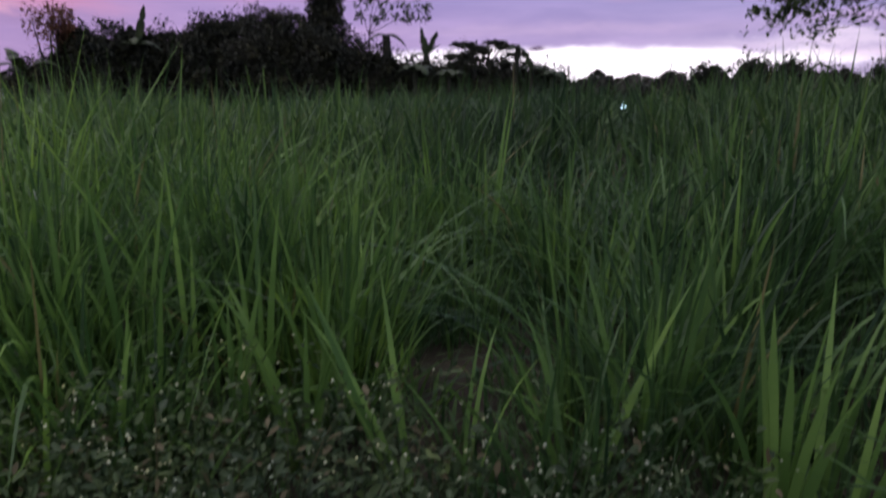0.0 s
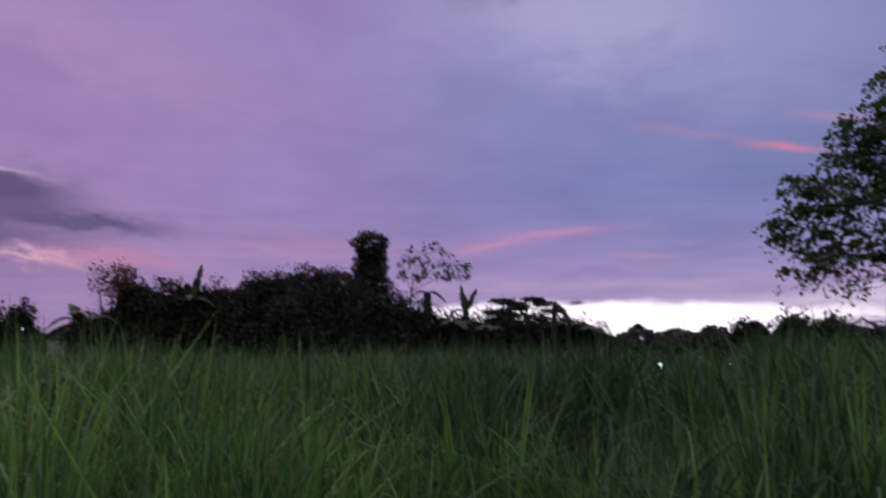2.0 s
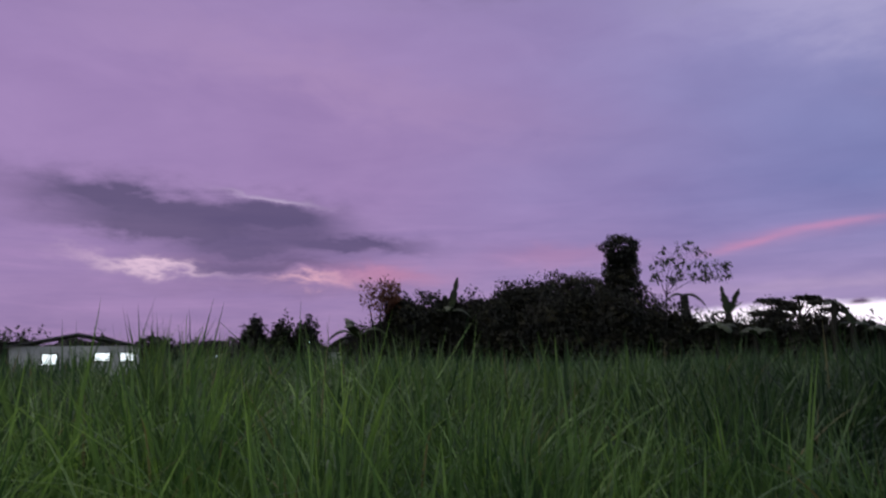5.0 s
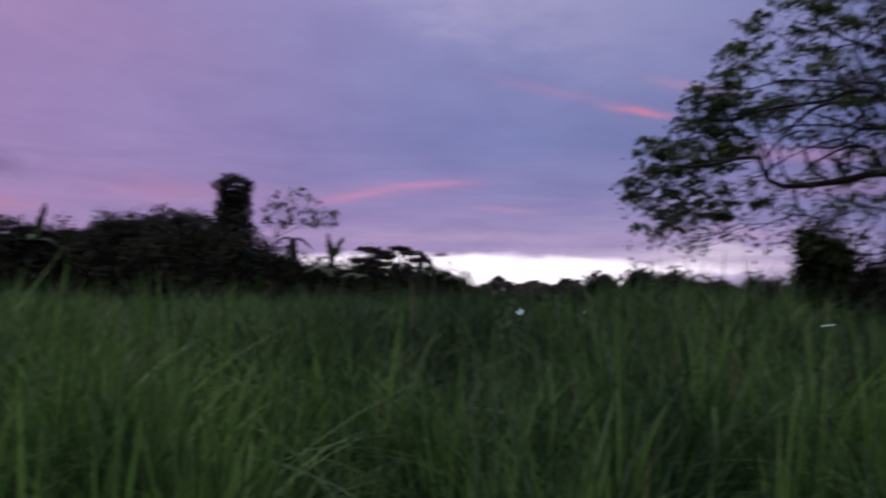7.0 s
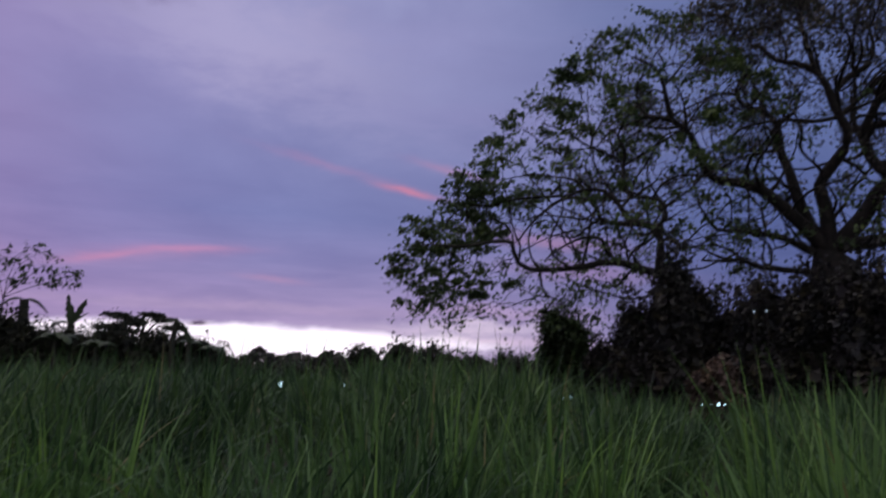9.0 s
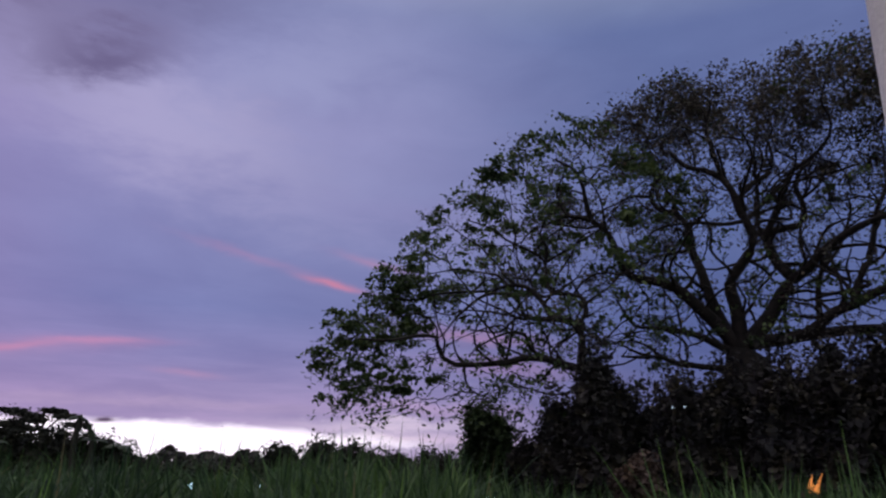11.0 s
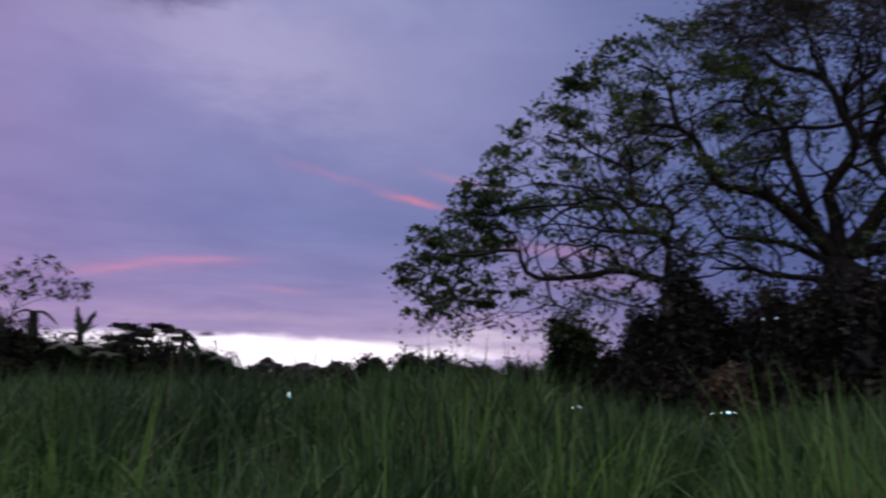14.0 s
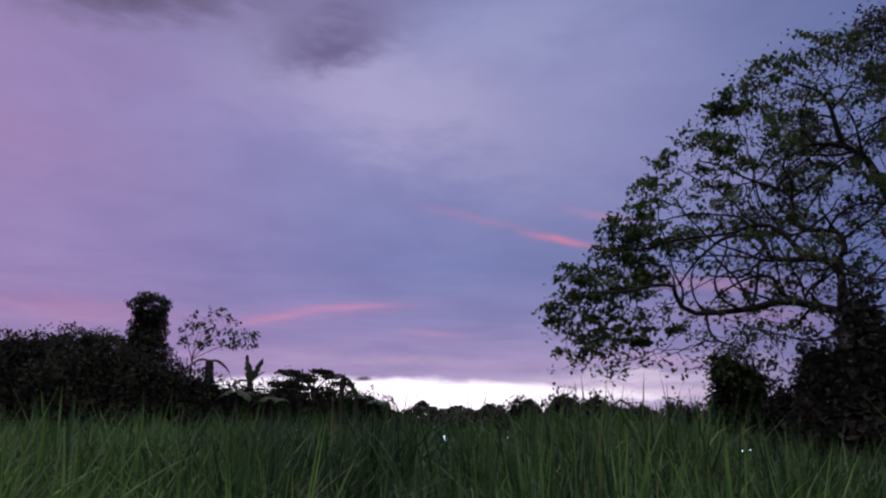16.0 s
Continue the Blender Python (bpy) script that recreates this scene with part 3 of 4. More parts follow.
tagged(new("weed_leaves", fast_mesh("weed_leaves", V, F, WEED)), "small dull green leaves of low weeds", "weeds", kind="stuff")
bud = np.repeat(stalk[:, 4], 3, 0) + rng.normal(0, 0.022, (len(wx) * 3, 3))
bud = bud[(rng.random(len(bud)) < 0.3) & (np.sin(bud[:, 0] * 6) * np.sin(bud[:, 1] * 7 + 1) > -0.25)]
octa = np.array([(1, 0, 0), (0, 1, 0), (-1, 0, 0), (0, -1, 0), (0, 0, 1.2), (0, 0, -1.2)], float)
V = (bud[:, None] + octa[None] * rng.uniform(0.004, 0.008, len(bud))[:, None, None]).reshape(-1, 3)
F = np.arange(len(bud))[:, None, None] * 6 + np.array([(0, 1, 4), (1, 2, 4), (2, 3, 4), (3, 0, 4), (1, 0, 5), (2, 1, 5), (3, 2, 5), (0, 3, 5)])[None]
tagged(new("weed_buds", fast_mesh("weed_buds", V, F.reshape(-1, 3), BUD)), "tiny pale buds of low weeds", "weeds", kind="stuff")


# ---- trees ----
class Skeleton:
    """The limbs of a tree: places, parents and given radii (0: to be worked out)."""

    def __init__(self, root, rise):
        self.P, self.parent, self.radius = [np.asarray(root, float)], [-1], [rise[0][1]]
        for p, r in rise:
            self.run(len(self.P) - 1, [np.asarray(p, float)], self.radius[-1], r)

    def run(self, start, points, r0, r1, step=0.26):
        """Go on from a node along a rounded line through the points."""
        pts = [self.P[start]] + list(points)
        pts = [2 * pts[0] - pts[1]] + pts + [2 * pts[-1] - pts[-2]]
        line = []
        for i in range(1, len(pts) - 2):
            p0, p1, p2, p3 = pts[i - 1:i + 3]
            k = max(1, int(np.linalg.norm(p2 - p1) / step))
            for u in np.arange(1, k + 1) / k:
                line.append(0.5 * (2 * p1 + (p2 - p0) * u + (2 * p0 - 5 * p1 + 4 * p2 - p3) * u ** 2 + (3 * p1 - p0 - 3 * p2 + p3) * u ** 3))
        last = start
        for j, p in enumerate(line):
            self.P.append(p), self.parent.append(last)
            self.radius.append(r0 + (r1 - r0) * ((j + 1) / len(line)) ** 0.8)
            last = len(self.P) - 1

    def bough(self, points, away, r0, r1):
        """A bough through azimuth and elevation pairs, from the limb that it springs from, nearer or farther along its length."""
        A = np.array(self.P)
        far = np.hypot(A[:, 0], A[:, 1])
        az_, el_ = np.degrees(np.arctan2(A[:, 0], A[:, 1])), np.degrees(np.arctan2(A[:, 2] - EYE, far))
        start = int(((az_ - points[0][0]) ** 2 + (el_ - points[0][1]) ** 2).argmin())
        d0, n = far[start], len(points) - 1
        self.run(start, [polar(a, e, d0 + away * i / n) for i, (a, e) in enumerate(points[1:], 1)], r0, r1)


    def wander(self, count, centre, high_z, radius, least=0.07):
        """Winding side limbs from the thicker boughs, up and outward, kept under the crown's top."""
        A, R = np.array(self.P), np.array(self.radius)
        from_ = np.nonzero((R > least) & (R < 0.30) & (A[:, 2] > 4.5))[0]
        for _ in range(count):
            i = int(rng.choice(from_))
            p, r0 = A[i].copy(), min(R[i] * 0.6, radius)
            out_ = (p - centre) * [1, 1, 0]
            d = out_ / (np.linalg.norm(out_) + 0.5) * 0.6 + rng.normal(0, 0.6, 3) + [0, 0, 0.5]
            pts = []
            for _ in range(int(rng.integers(4, 8))):
                d = d / np.linalg.norm(d) + rng.normal(0, 0.38, 3) + [0, 0, 0.06]
                p = p + d / np.linalg.norm(d) * 0.55
                if p[2] > high_z - 0.055 * ((p - centre)[:2] ** 2).sum():
                    break
                pts.append(p)
            if len(pts) > 2:
                self.run(i, pts, r0, 0.02)


def grow(bones, targets, step=0.3, reach=4.5, kill=0.5, rounds=60, jitter=0.12, bend=0.2):
    """Twigs grown on from a skeleton towards the targets that fill the crown. Returns places, parents, given radii."""
    A, parent = np.array(bones.P), list(bones.parent)
    parent_ = np.array(bones.parent)
    way0 = A - A[np.maximum(parent_, 0)]
    way0 = way0 / (np.linalg.norm(way0, axis=1)[:, None] + 1e-6)
    T = np.asarray(targets, float)
    near, who = np.full(len(T), 1e9), np.zeros(len(T), int)
    extra = np.arange(len(A))
    for _ in range(rounds):
        if not len(T) or not len(extra):
            break
        dist = np.linalg.norm(T[:, None] - A[None, extra], axis=2)
        m = dist.argmin(1)
        dm = dist[np.arange(len(T)), m]
        better = dm < near
        near[better], who[better] = dm[better], extra[m[better]]
        alive = near > kill
        T, near, who = T[alive], near[alive], who[alive]
        pull = near < reach
        if not pull.any():
            reach *= 1.5
            continue
        way = T[pull] - A[who[pull]]
        way /= np.linalg.norm(way, axis=1)[:, None]
        total = np.zeros_like(A)
        np.add.at(total, who[pull], way)
        idx = np.unique(who[pull])
        g = total[idx]
        g = g / (np.linalg.norm(g, axis=1)[:, None] + 1e-6) + bend * way0[idx] + rng.normal(0, jitter, g.shape)
        g /= np.linalg.norm(g, axis=1)[:, None]
        start = len(A)
        A = np.concatenate([A, A[idx] + g * step])
        way0 = np.concatenate([way0, g])
        parent += idx.tolist()
        extra = np.arange(start, len(A))
    return A, np.array(parent), np.concatenate([bones.radius, np.zeros(len(A) - len(bones.radius))])


def limb_chains(A, parent, given, tip=0.012, power=2.3, most=0.45):
    """Chains with radii that add up from the tips to the trunk."""
    n = len(A)
    load = np.zeros(n)
    kids = [[] for _ in range(n)]
    for i in range(n - 1, -1, -1):
        if load[i] == 0:
            load[i] = tip ** power
        if parent[i] >= 0:
            load[parent[i]] += load[i]
            kids[parent[i]].append(i)
    rad = np.where(given > 0, given, np.minimum(load ** (1 / power), most))
    load = np.where(given > 0, 1e3 + given, load)
    chains, todo = [], [i for i in range(n) if parent[i] < 0]
    first = [[i] for i in todo]
    while first:
        c = first.pop()
        while kids[c[-1]]:
            ks = sorted(kids[c[-1]], key=lambda k: -load[k])
            for k in ks[1:]:
                first.append([c[-1], k])
            c.append(ks[0])
        if len(c) > 1:
            r = rad[c].copy()
            if parent[c[0]] >= 0 or len(c) > 1:
                r[0] = min(r[0], r[1] * 1.15)
            chains.append((A[c], r))
    return chains, rad, [i for i in range(n) if not kids[i]]


def split_limbs(chains, big):
    return [c for c in chains if c[1][0] >= big], [c for c in chains if c[1][0] < big]


def polar(azimuth, elev, dist):
    return np.array([dist * math.sin(radians(azimuth)), dist * math.cos(radians(azimuth)), high(elev, dist)])


def turn_to(points, azimuth, dist):
    """Local across / away / up to the world, at an azimuth and distance."""
    t = radians(azimuth)
    c, s = math.cos(t), math.sin(t)
    x, y = points[:, 0], points[:, 1] + dist
    return np.stack([x * c + y * s, -x * s + y * c, points[:, 2]], 1)


def tree_from(name, label, bones, targets, at, leaf_sets, group="", big=0.03, category="tree", bark=BARK, tip=0.010, most=0.05, power=2.1, **kw):
    """A tree with trunk, limbs, branchwork and crown as parts. leaf_sets: (part, leaf places, size, material)."""
    A, par, given = grow(bones, targets, **kw)
    chains, rad, tips = limb_chains(A, par, given, tip, power, most)
    root = thing(name, label, category, at, group)
    o = np.array(at)
    thick, thin = split_limbs(chains, big)
    thick.sort(key=lambda c: -len(c[0]) * c[1][0])
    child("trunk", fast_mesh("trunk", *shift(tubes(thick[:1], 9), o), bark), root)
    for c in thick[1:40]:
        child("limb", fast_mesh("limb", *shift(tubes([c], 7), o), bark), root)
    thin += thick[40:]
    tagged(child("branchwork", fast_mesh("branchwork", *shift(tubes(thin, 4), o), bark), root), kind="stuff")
    for pname, places, size, mat in leaf_sets:
        V, F = leaves(places, size, 0.55, 0.35)
        child(pname, fast_mesh(pname, V - o, F, mat), root)
    return root


def pads(centres, count, wide, thick):
    """Leaf places in flattened, uneven clumps round the centres."""
    n = len(centres)
    k = np.maximum(2, (count * rng.lognormal(-0.1, 0.45, n)).astype(int))
    c, r = np.repeat(centres, k, 0), np.repeat(wide * rng.uniform(0.6, 1.35, n), k)[:, None]
    tilt = np.repeat(rng.normal(0, 0.3, (n, 2)), k, 0)
    q = rng.normal(0, 0.5, (len(c), 3)) * np.concatenate([r, r, np.full_like(r, thick)], 1)
    q[:, 2] += (q[:, :2] * tilt).sum(1) - 0.25 * (q[:, :2] ** 2).sum(1) / (r[:, 0] + 0.1)
    return c + q


def shift(vf, o):
    return vf[0] - o, vf[1]


# the two spreading rain trees
def shell(n, width, depth, low, top, sharp, soft, under, open_front):
    """Clump places under the top of a spreading crown, across / away / up; few on its near side, where the boughs lie open."""
    a, q = rng.uniform(0, 2 * math.pi, n), np.sqrt(rng.uniform(0, 1, n))
    x, y = width * q * np.cos(a), depth * q * np.sin(a)
    z = low + (top - low) * (1 - q ** sharp) ** soft - np.abs(rng.normal(0, under, n))
    keep = (rng.random(n) < open_front) | (y > -0.35 * depth) | (np.abs(x) > 0.78 * width)
    keep &= (z > low + 0.42 * (top - low) * (1 - (np.abs(x) / width) ** sharp)) | (rng.random(n) < open_front * 1.2)
    keep &= (y > -0.3 * depth) | (x > -0.3 * width)
    return np.stack([x, y, z], 1)[keep]


base_l = np.array(around(42.6, 26))
left_tree = Skeleton(base_l, [(base_l * [1, 1, 0] + [0.2, 0, 2.6], 0.34), (polar(42.2, 6.4, 26), 0.24), (polar(41.2, 8.4, 26), 0.17)])
left_tree.bough(((41.5, 7.6), (40.0, 8.2), (38.3, 8.7), (36.8, 8.7), (35.5, 8.4), (33.3, 8.2), (31.6, 8.2), (30.7, 8.7), (30.3, 9.6), (30.2, 10.2), (28.8, 10.3), (26.7, 9.9), (24.5, 9.9)), -3.0, 0.160, 0.035)
left_tree.bough(((30.3, 9.8), (30.2, 10.9), (29.7, 11.6), (28.7, 12.0), (27.4, 11.7)), -0.6, 0.050, 0.020)
left_tree.bough(((41.3, 8.6), (41.3, 10.3), (40.7, 11.3), (39.5, 11.6), (37.6, 11.7), (36.9, 12.0), (36.7, 12.8), (36.1, 13.4), (35.3, 13.6), (34.0, 13.5), (32.9, 12.8), (31.6, 11.6), (30.7, 10.4)), -1.0, 0.150, 0.030)
left_tree.bough(((39.5, 11.6), (38.8, 12.3), (38.1, 13.3), (37.1, 14.1), (35.7, 14.2), (34.6, 13.8), (32.6, 13.7), (30.4, 13.5), (28.2, 13.0), (26.5, 13.1)), 1.0, 0.100, 0.025)
left_tree.bough(((35.7, 14.2), (35.1, 14.9), (33.5, 15.2), (31.7, 15.4), (29.5, 15.0)), 1.2, 0.050, 0.020)
left_tree.bough(((41.0, 11.2), (41.6, 11.8), (41.7, 12.8), (41.3, 13.3), (40.2, 13.5), (39.1, 13.7), (38.7, 14.8), (38.7, 15.9), (37.9, 16.6), (36.6, 17.2), (35.6, 17.7), (34.3, 18.6), (32.4, 19.2)), 2.0, 0.110, 0.025)
left_tree.bough(((38.7, 15.9), (38.8, 17.1), (38.3, 18.1), (38.9, 19.3), (39.9, 20.3), (39.9, 21.8)), -1.5, 0.070, 0.020)
left_tree.bough(((38.7, 15.9), (40.1, 16.7), (41.9, 17.7), (43.2, 18.4)), -2.0, 0.050, 0.025)
left_tree.bough(((38.1, 16.6), (38.4, 18.0), (39.5, 18.6), (40.1, 19.3)), 1.0, 0.050, 0.020)
left_tree.bough(((38.3, 8.7), (37.4, 9.5), (37.0, 10.5), (36.2, 10.7), (35.0, 10.4), (33.7, 9.7), (32.7, 8.9)), -1.5, 0.080, 0.020)
left_tree.bough(((40.0, 8.3), (39.0, 9.6), (37.8, 10.3)), 1.0, 0.060, 0.030)
left_tree.bough(((36.2, 10.7), (35.2, 11.2), (34.1, 11.0), (32.3, 10.3), (31.3, 9.8)), 0.6, 0.040, 0.015)
left_tree.wander(34, base_l, 14.0, 0.055)
crown_l = shell(600, 8.9, 5.8, 5.5, 15.0, 1.35, 1.0, 0.8, 0.3)
rim = np.stack([rng.uniform(-8.8, -5.0, 95), rng.uniform(-2.0, 2.0, 95), rng.uniform(0, 1, 95)], 1)
rim[:, 2] = 3.9 + 0.4 * (rim[:, 0] + 9.2) * 0.3 + rim[:, 2] ** 1.3 * (2.6 + 0.55 * (rim[:, 0] + 9.2))
fringe = np.stack([rng.uniform(-8.6, 0.5, 110), rng.uniform(-2.5, 2.5, 110), rng.uniform(3.2, 5.2, 110)], 1)
crown_l, rim, fringe = (turn_to(p, 40.5, 26) for p in (crown_l[(crown_l[:, 0] < -1.5) | (crown_l[:, 0] < 4.2) & (rng.random(len(crown_l)) < 0.5)], rim, fringe))
bare_l = np.stack([rng.uniform(-7.5, 4, 480), rng.uniform(-3.5, 4, 480), rng.uniform(0, 1, 480)], 1)
bare_l[:, 2] = 5 + bare_l[:, 2] * 7.0 * (1 - (np.abs(bare_l[:, 0]) / 9.0) ** 1.2)
bare_l = turn_to(bare_l, 40.5, 26)
wisps = crown_l[rng.random(len(crown_l)) < 0.45] + rng.normal(0, 0.3, 3)
tree_from("rain_tree", "spreading rain tree with dark winding limbs and sparse green leaves", left_tree, np.concatenate([crown_l, rim, fringe, bare_l]), tuple(base_l),
          [("crown", np.concatenate([pads(crown_l, 48, 0.46, 0.15), pads(rim, 38, 0.42, 0.10), pads(bare_l[::3], 12, 0.32, 0.2)]), 0.19, RAIN_LEAF),
           ("hanging_foliage", pads(fringe, 9, 0.34, 0.3), 0.17, RAIN_LEAF),
           ("dry_foliage", pads(wisps, 22, 0.7, 0.5), 0.12, RAIN_TWIG)], "rain trees", tip=0.0105, power=1.9, most=0.07, jitter=0.22)

base_r = np.array(around(53.4, 29))
right_tree = Skeleton(base_r, [(base_r * [1, 1, 0] + [0, 0, 3.0], 1.0), (polar(52.8, 7.6, 29), 0.85), (polar(52.6, 9.0, 29), 0.55)])
right_tree.bough(((52.3, 8.9), (50.7, 11.3), (49.7, 12.4), (48.3, 13.7), (46.6, 14.3), (45.3, 14.6), (44.5, 15.6), (44.0, 17.1), (43.4, 18.2), (42.4, 18.9), (41.2, 19.3), (39.7, 19.4)), -3.0, 0.300, 0.065)
right_tree.bough(((42.3, 18.9), (42.0, 20.3), (41.8, 21.5), (41.2, 22.8), (39.9, 23.5)), -0.6, 0.112, 0.039)
right_tree.bough(((41.8, 21.5), (42.8, 22.4), (43.7, 23.4)), 0.8, 0.062, 0.026)
right_tree.bough(((52.1, 9.3), (51.1, 11.7), (50.5, 13.8), (50.2, 15.0), (49.6, 16.7), (49.6, 18.0), (48.8, 19.0), (47.4, 19.6), (47.0, 20.8), (47.6, 21.6), (49.1, 21.6)), 2.5, 0.275, 0.065)
right_tree.bough(((47.0, 20.6), (45.7, 20.6), (44.3, 20.1), (43.2, 19.7)), -0.8, 0.075, 0.026)
right_tree.bough(((49.7, 18.0), (50.7, 18.7), (51.2, 19.9), (50.6, 21.0)), 1.0, 0.088, 0.039)
right_tree.bough(((53.1, 8.8), (52.5, 11.7), (52.2, 13.7), (53.0, 14.9), (53.8, 15.9), (54.1, 17.0), (53.7, 18.1), (53.3, 19.0), (53.0, 20.2), (52.3, 21.3), (51.1, 22.0), (49.8, 22.4), (48.6, 23.6)), -2.0, 0.312, 0.065)
right_tree.bough(((53.3, 19.0), (53.7, 20.1), (54.7, 20.8), (55.7, 21.3), (56.0, 22.5), (55.7, 23.9)), 1.2, 0.138, 0.052)
right_tree.bough(((52.3, 21.3), (51.9, 23.1), (51.5, 25.1), (52.0, 26.7), (50.7, 27.8)), -1.5, 0.112, 0.039)
right_tree.bough(((53.9, 17.9), (52.1, 18.0), (50.1, 18.3), (47.5, 18.1), (46.0, 17.1), (44.5, 16.3)), -2.5, 0.088, 0.026)
right_tree.bough(((53.4, 9.0), (54.6, 11.2), (55.6, 12.8), (56.4, 13.7), (55.6, 14.8), (55.2, 15.8), (55.0, 16.9), (56.0, 17.3), (57.3, 17.4), (57.7, 18.6), (57.3, 20.2), (58.1, 21.5)), 1.5, 0.350, 0.065)
right_tree.bough(((56.3, 13.7), (57.5, 14.4), (58.6, 15.5), (60.1, 16.4), (61.5, 17.0), (63.2, 17.6), (65.1, 18.8)), -2.5, 0.213, 0.065)
right_tree.bough(((55.1, 16.7), (56.1, 19.0), (56.7, 20.2), (57.1, 21.1), (58.3, 21.7), (59.6, 22.7), (60.2, 23.9), (59.7, 25.6)), -1.5, 0.163, 0.039)
right_tree.bough(((54.6, 18.9), (55.9, 19.9), (57.0, 20.4), (59.3, 20.6), (61.2, 20.9)), 1.5, 0.100, 0.039)
right_tree.bough(((55.2, 15.6), (54.5, 17.7), (54.7, 19.6), (54.7, 21.6), (54.9, 23.6), (55.4, 25.5)), 3.0, 0.125, 0.039)
right_tree.bough(((54.0, 8.8), (56.7, 9.9), (58.6, 11.2), (60.0, 11.7), (61.5, 12.4), (63.1, 12.9), (65.6, 13.9)), -2.0, 0.275, 0.104)
right_tree.bough(((60.0, 11.7), (60.5, 13.2), (61.3, 14.7), (61.8, 16.2), (62.2, 17.7), (63.2, 19.4), (64.5, 20.9)), 1.0, 0.163, 0.052)
right_tree.bough(((57.8, 10.9), (57.9, 12.6), (58.4, 14.2), (59.6, 15.6), (60.6, 17.9), (60.5, 19.0)), 3.0, 0.125, 0.039)
right_tree.bough(((54.4, 8.6), (59.2, 10.0), (63.0, 9.9), (66.2, 10.0), (69.6, 11.7)), -1.0, 0.237, 0.104)
right_tree.bough(((52.1, 8.0), (50.2, 9.9), (48.6, 10.5), (46.9, 10.8), (45.3, 11.0), (44.7, 11.8), (44.1, 12.8)), -3.0, 0.175, 0.039)
right_tree.bough(((51.7, 7.6), (48.7, 8.1), (46.9, 8.7), (45.7, 8.7), (44.2, 8.8)), -3.5, 0.150, 0.039)
right_tree.bough(((48.5, 8.1), (48.9, 9.3), (48.4, 10.1), (47.4, 10.6)), 0.5, 0.062, 0.039)
right_tree.wander(130, base_r, 15.5, 0.085)
crown_r = shell(1300, 11.5, 6.4, 7.6, 17.0, 3.0, 0.62, 1.1, 0.14)
crown_r = turn_to(crown_r[(crown_r[:, 0] > -6.5) | (rng.random(len(crown_r)) < 0.4)], 56.5, 29)
bare_r = turn_to(np.stack([rng.uniform(-9.5, 9.5, 1300), rng.uniform(-5.5, 5, 1300), rng.uniform(6.5, 13.8, 1300)], 1), 56.5, 29)
inner = turn_to(np.stack([rng.uniform(-10, 8, 150), rng.uniform(-5, 3, 150), rng.uniform(5.5, 11.5, 150)], 1), 56.5, 29)
tree_from("rain_tree", "tall rain tree with thin brown-grey crown and forked dark limbs", right_tree, np.concatenate([crown_r, inner, bare_r]), tuple(base_r),
          [("dry_foliage", np.concatenate([pads(crown_r, 84, 0.78, 0.36), pads(bare_r[::3], 9, 0.4, 0.2)]), 0.132, RAIN_TWIG), ("crown", np.concatenate([pads(inner, 34, 0.42, 0.18), pads(crown_r[::6], 24, 0.7, 0.4)]), 0.17, RAIN_LEAF)],
          "rain trees", step=0.3, tip=0.0115, power=1.85, most=0.11, jitter=0.26)


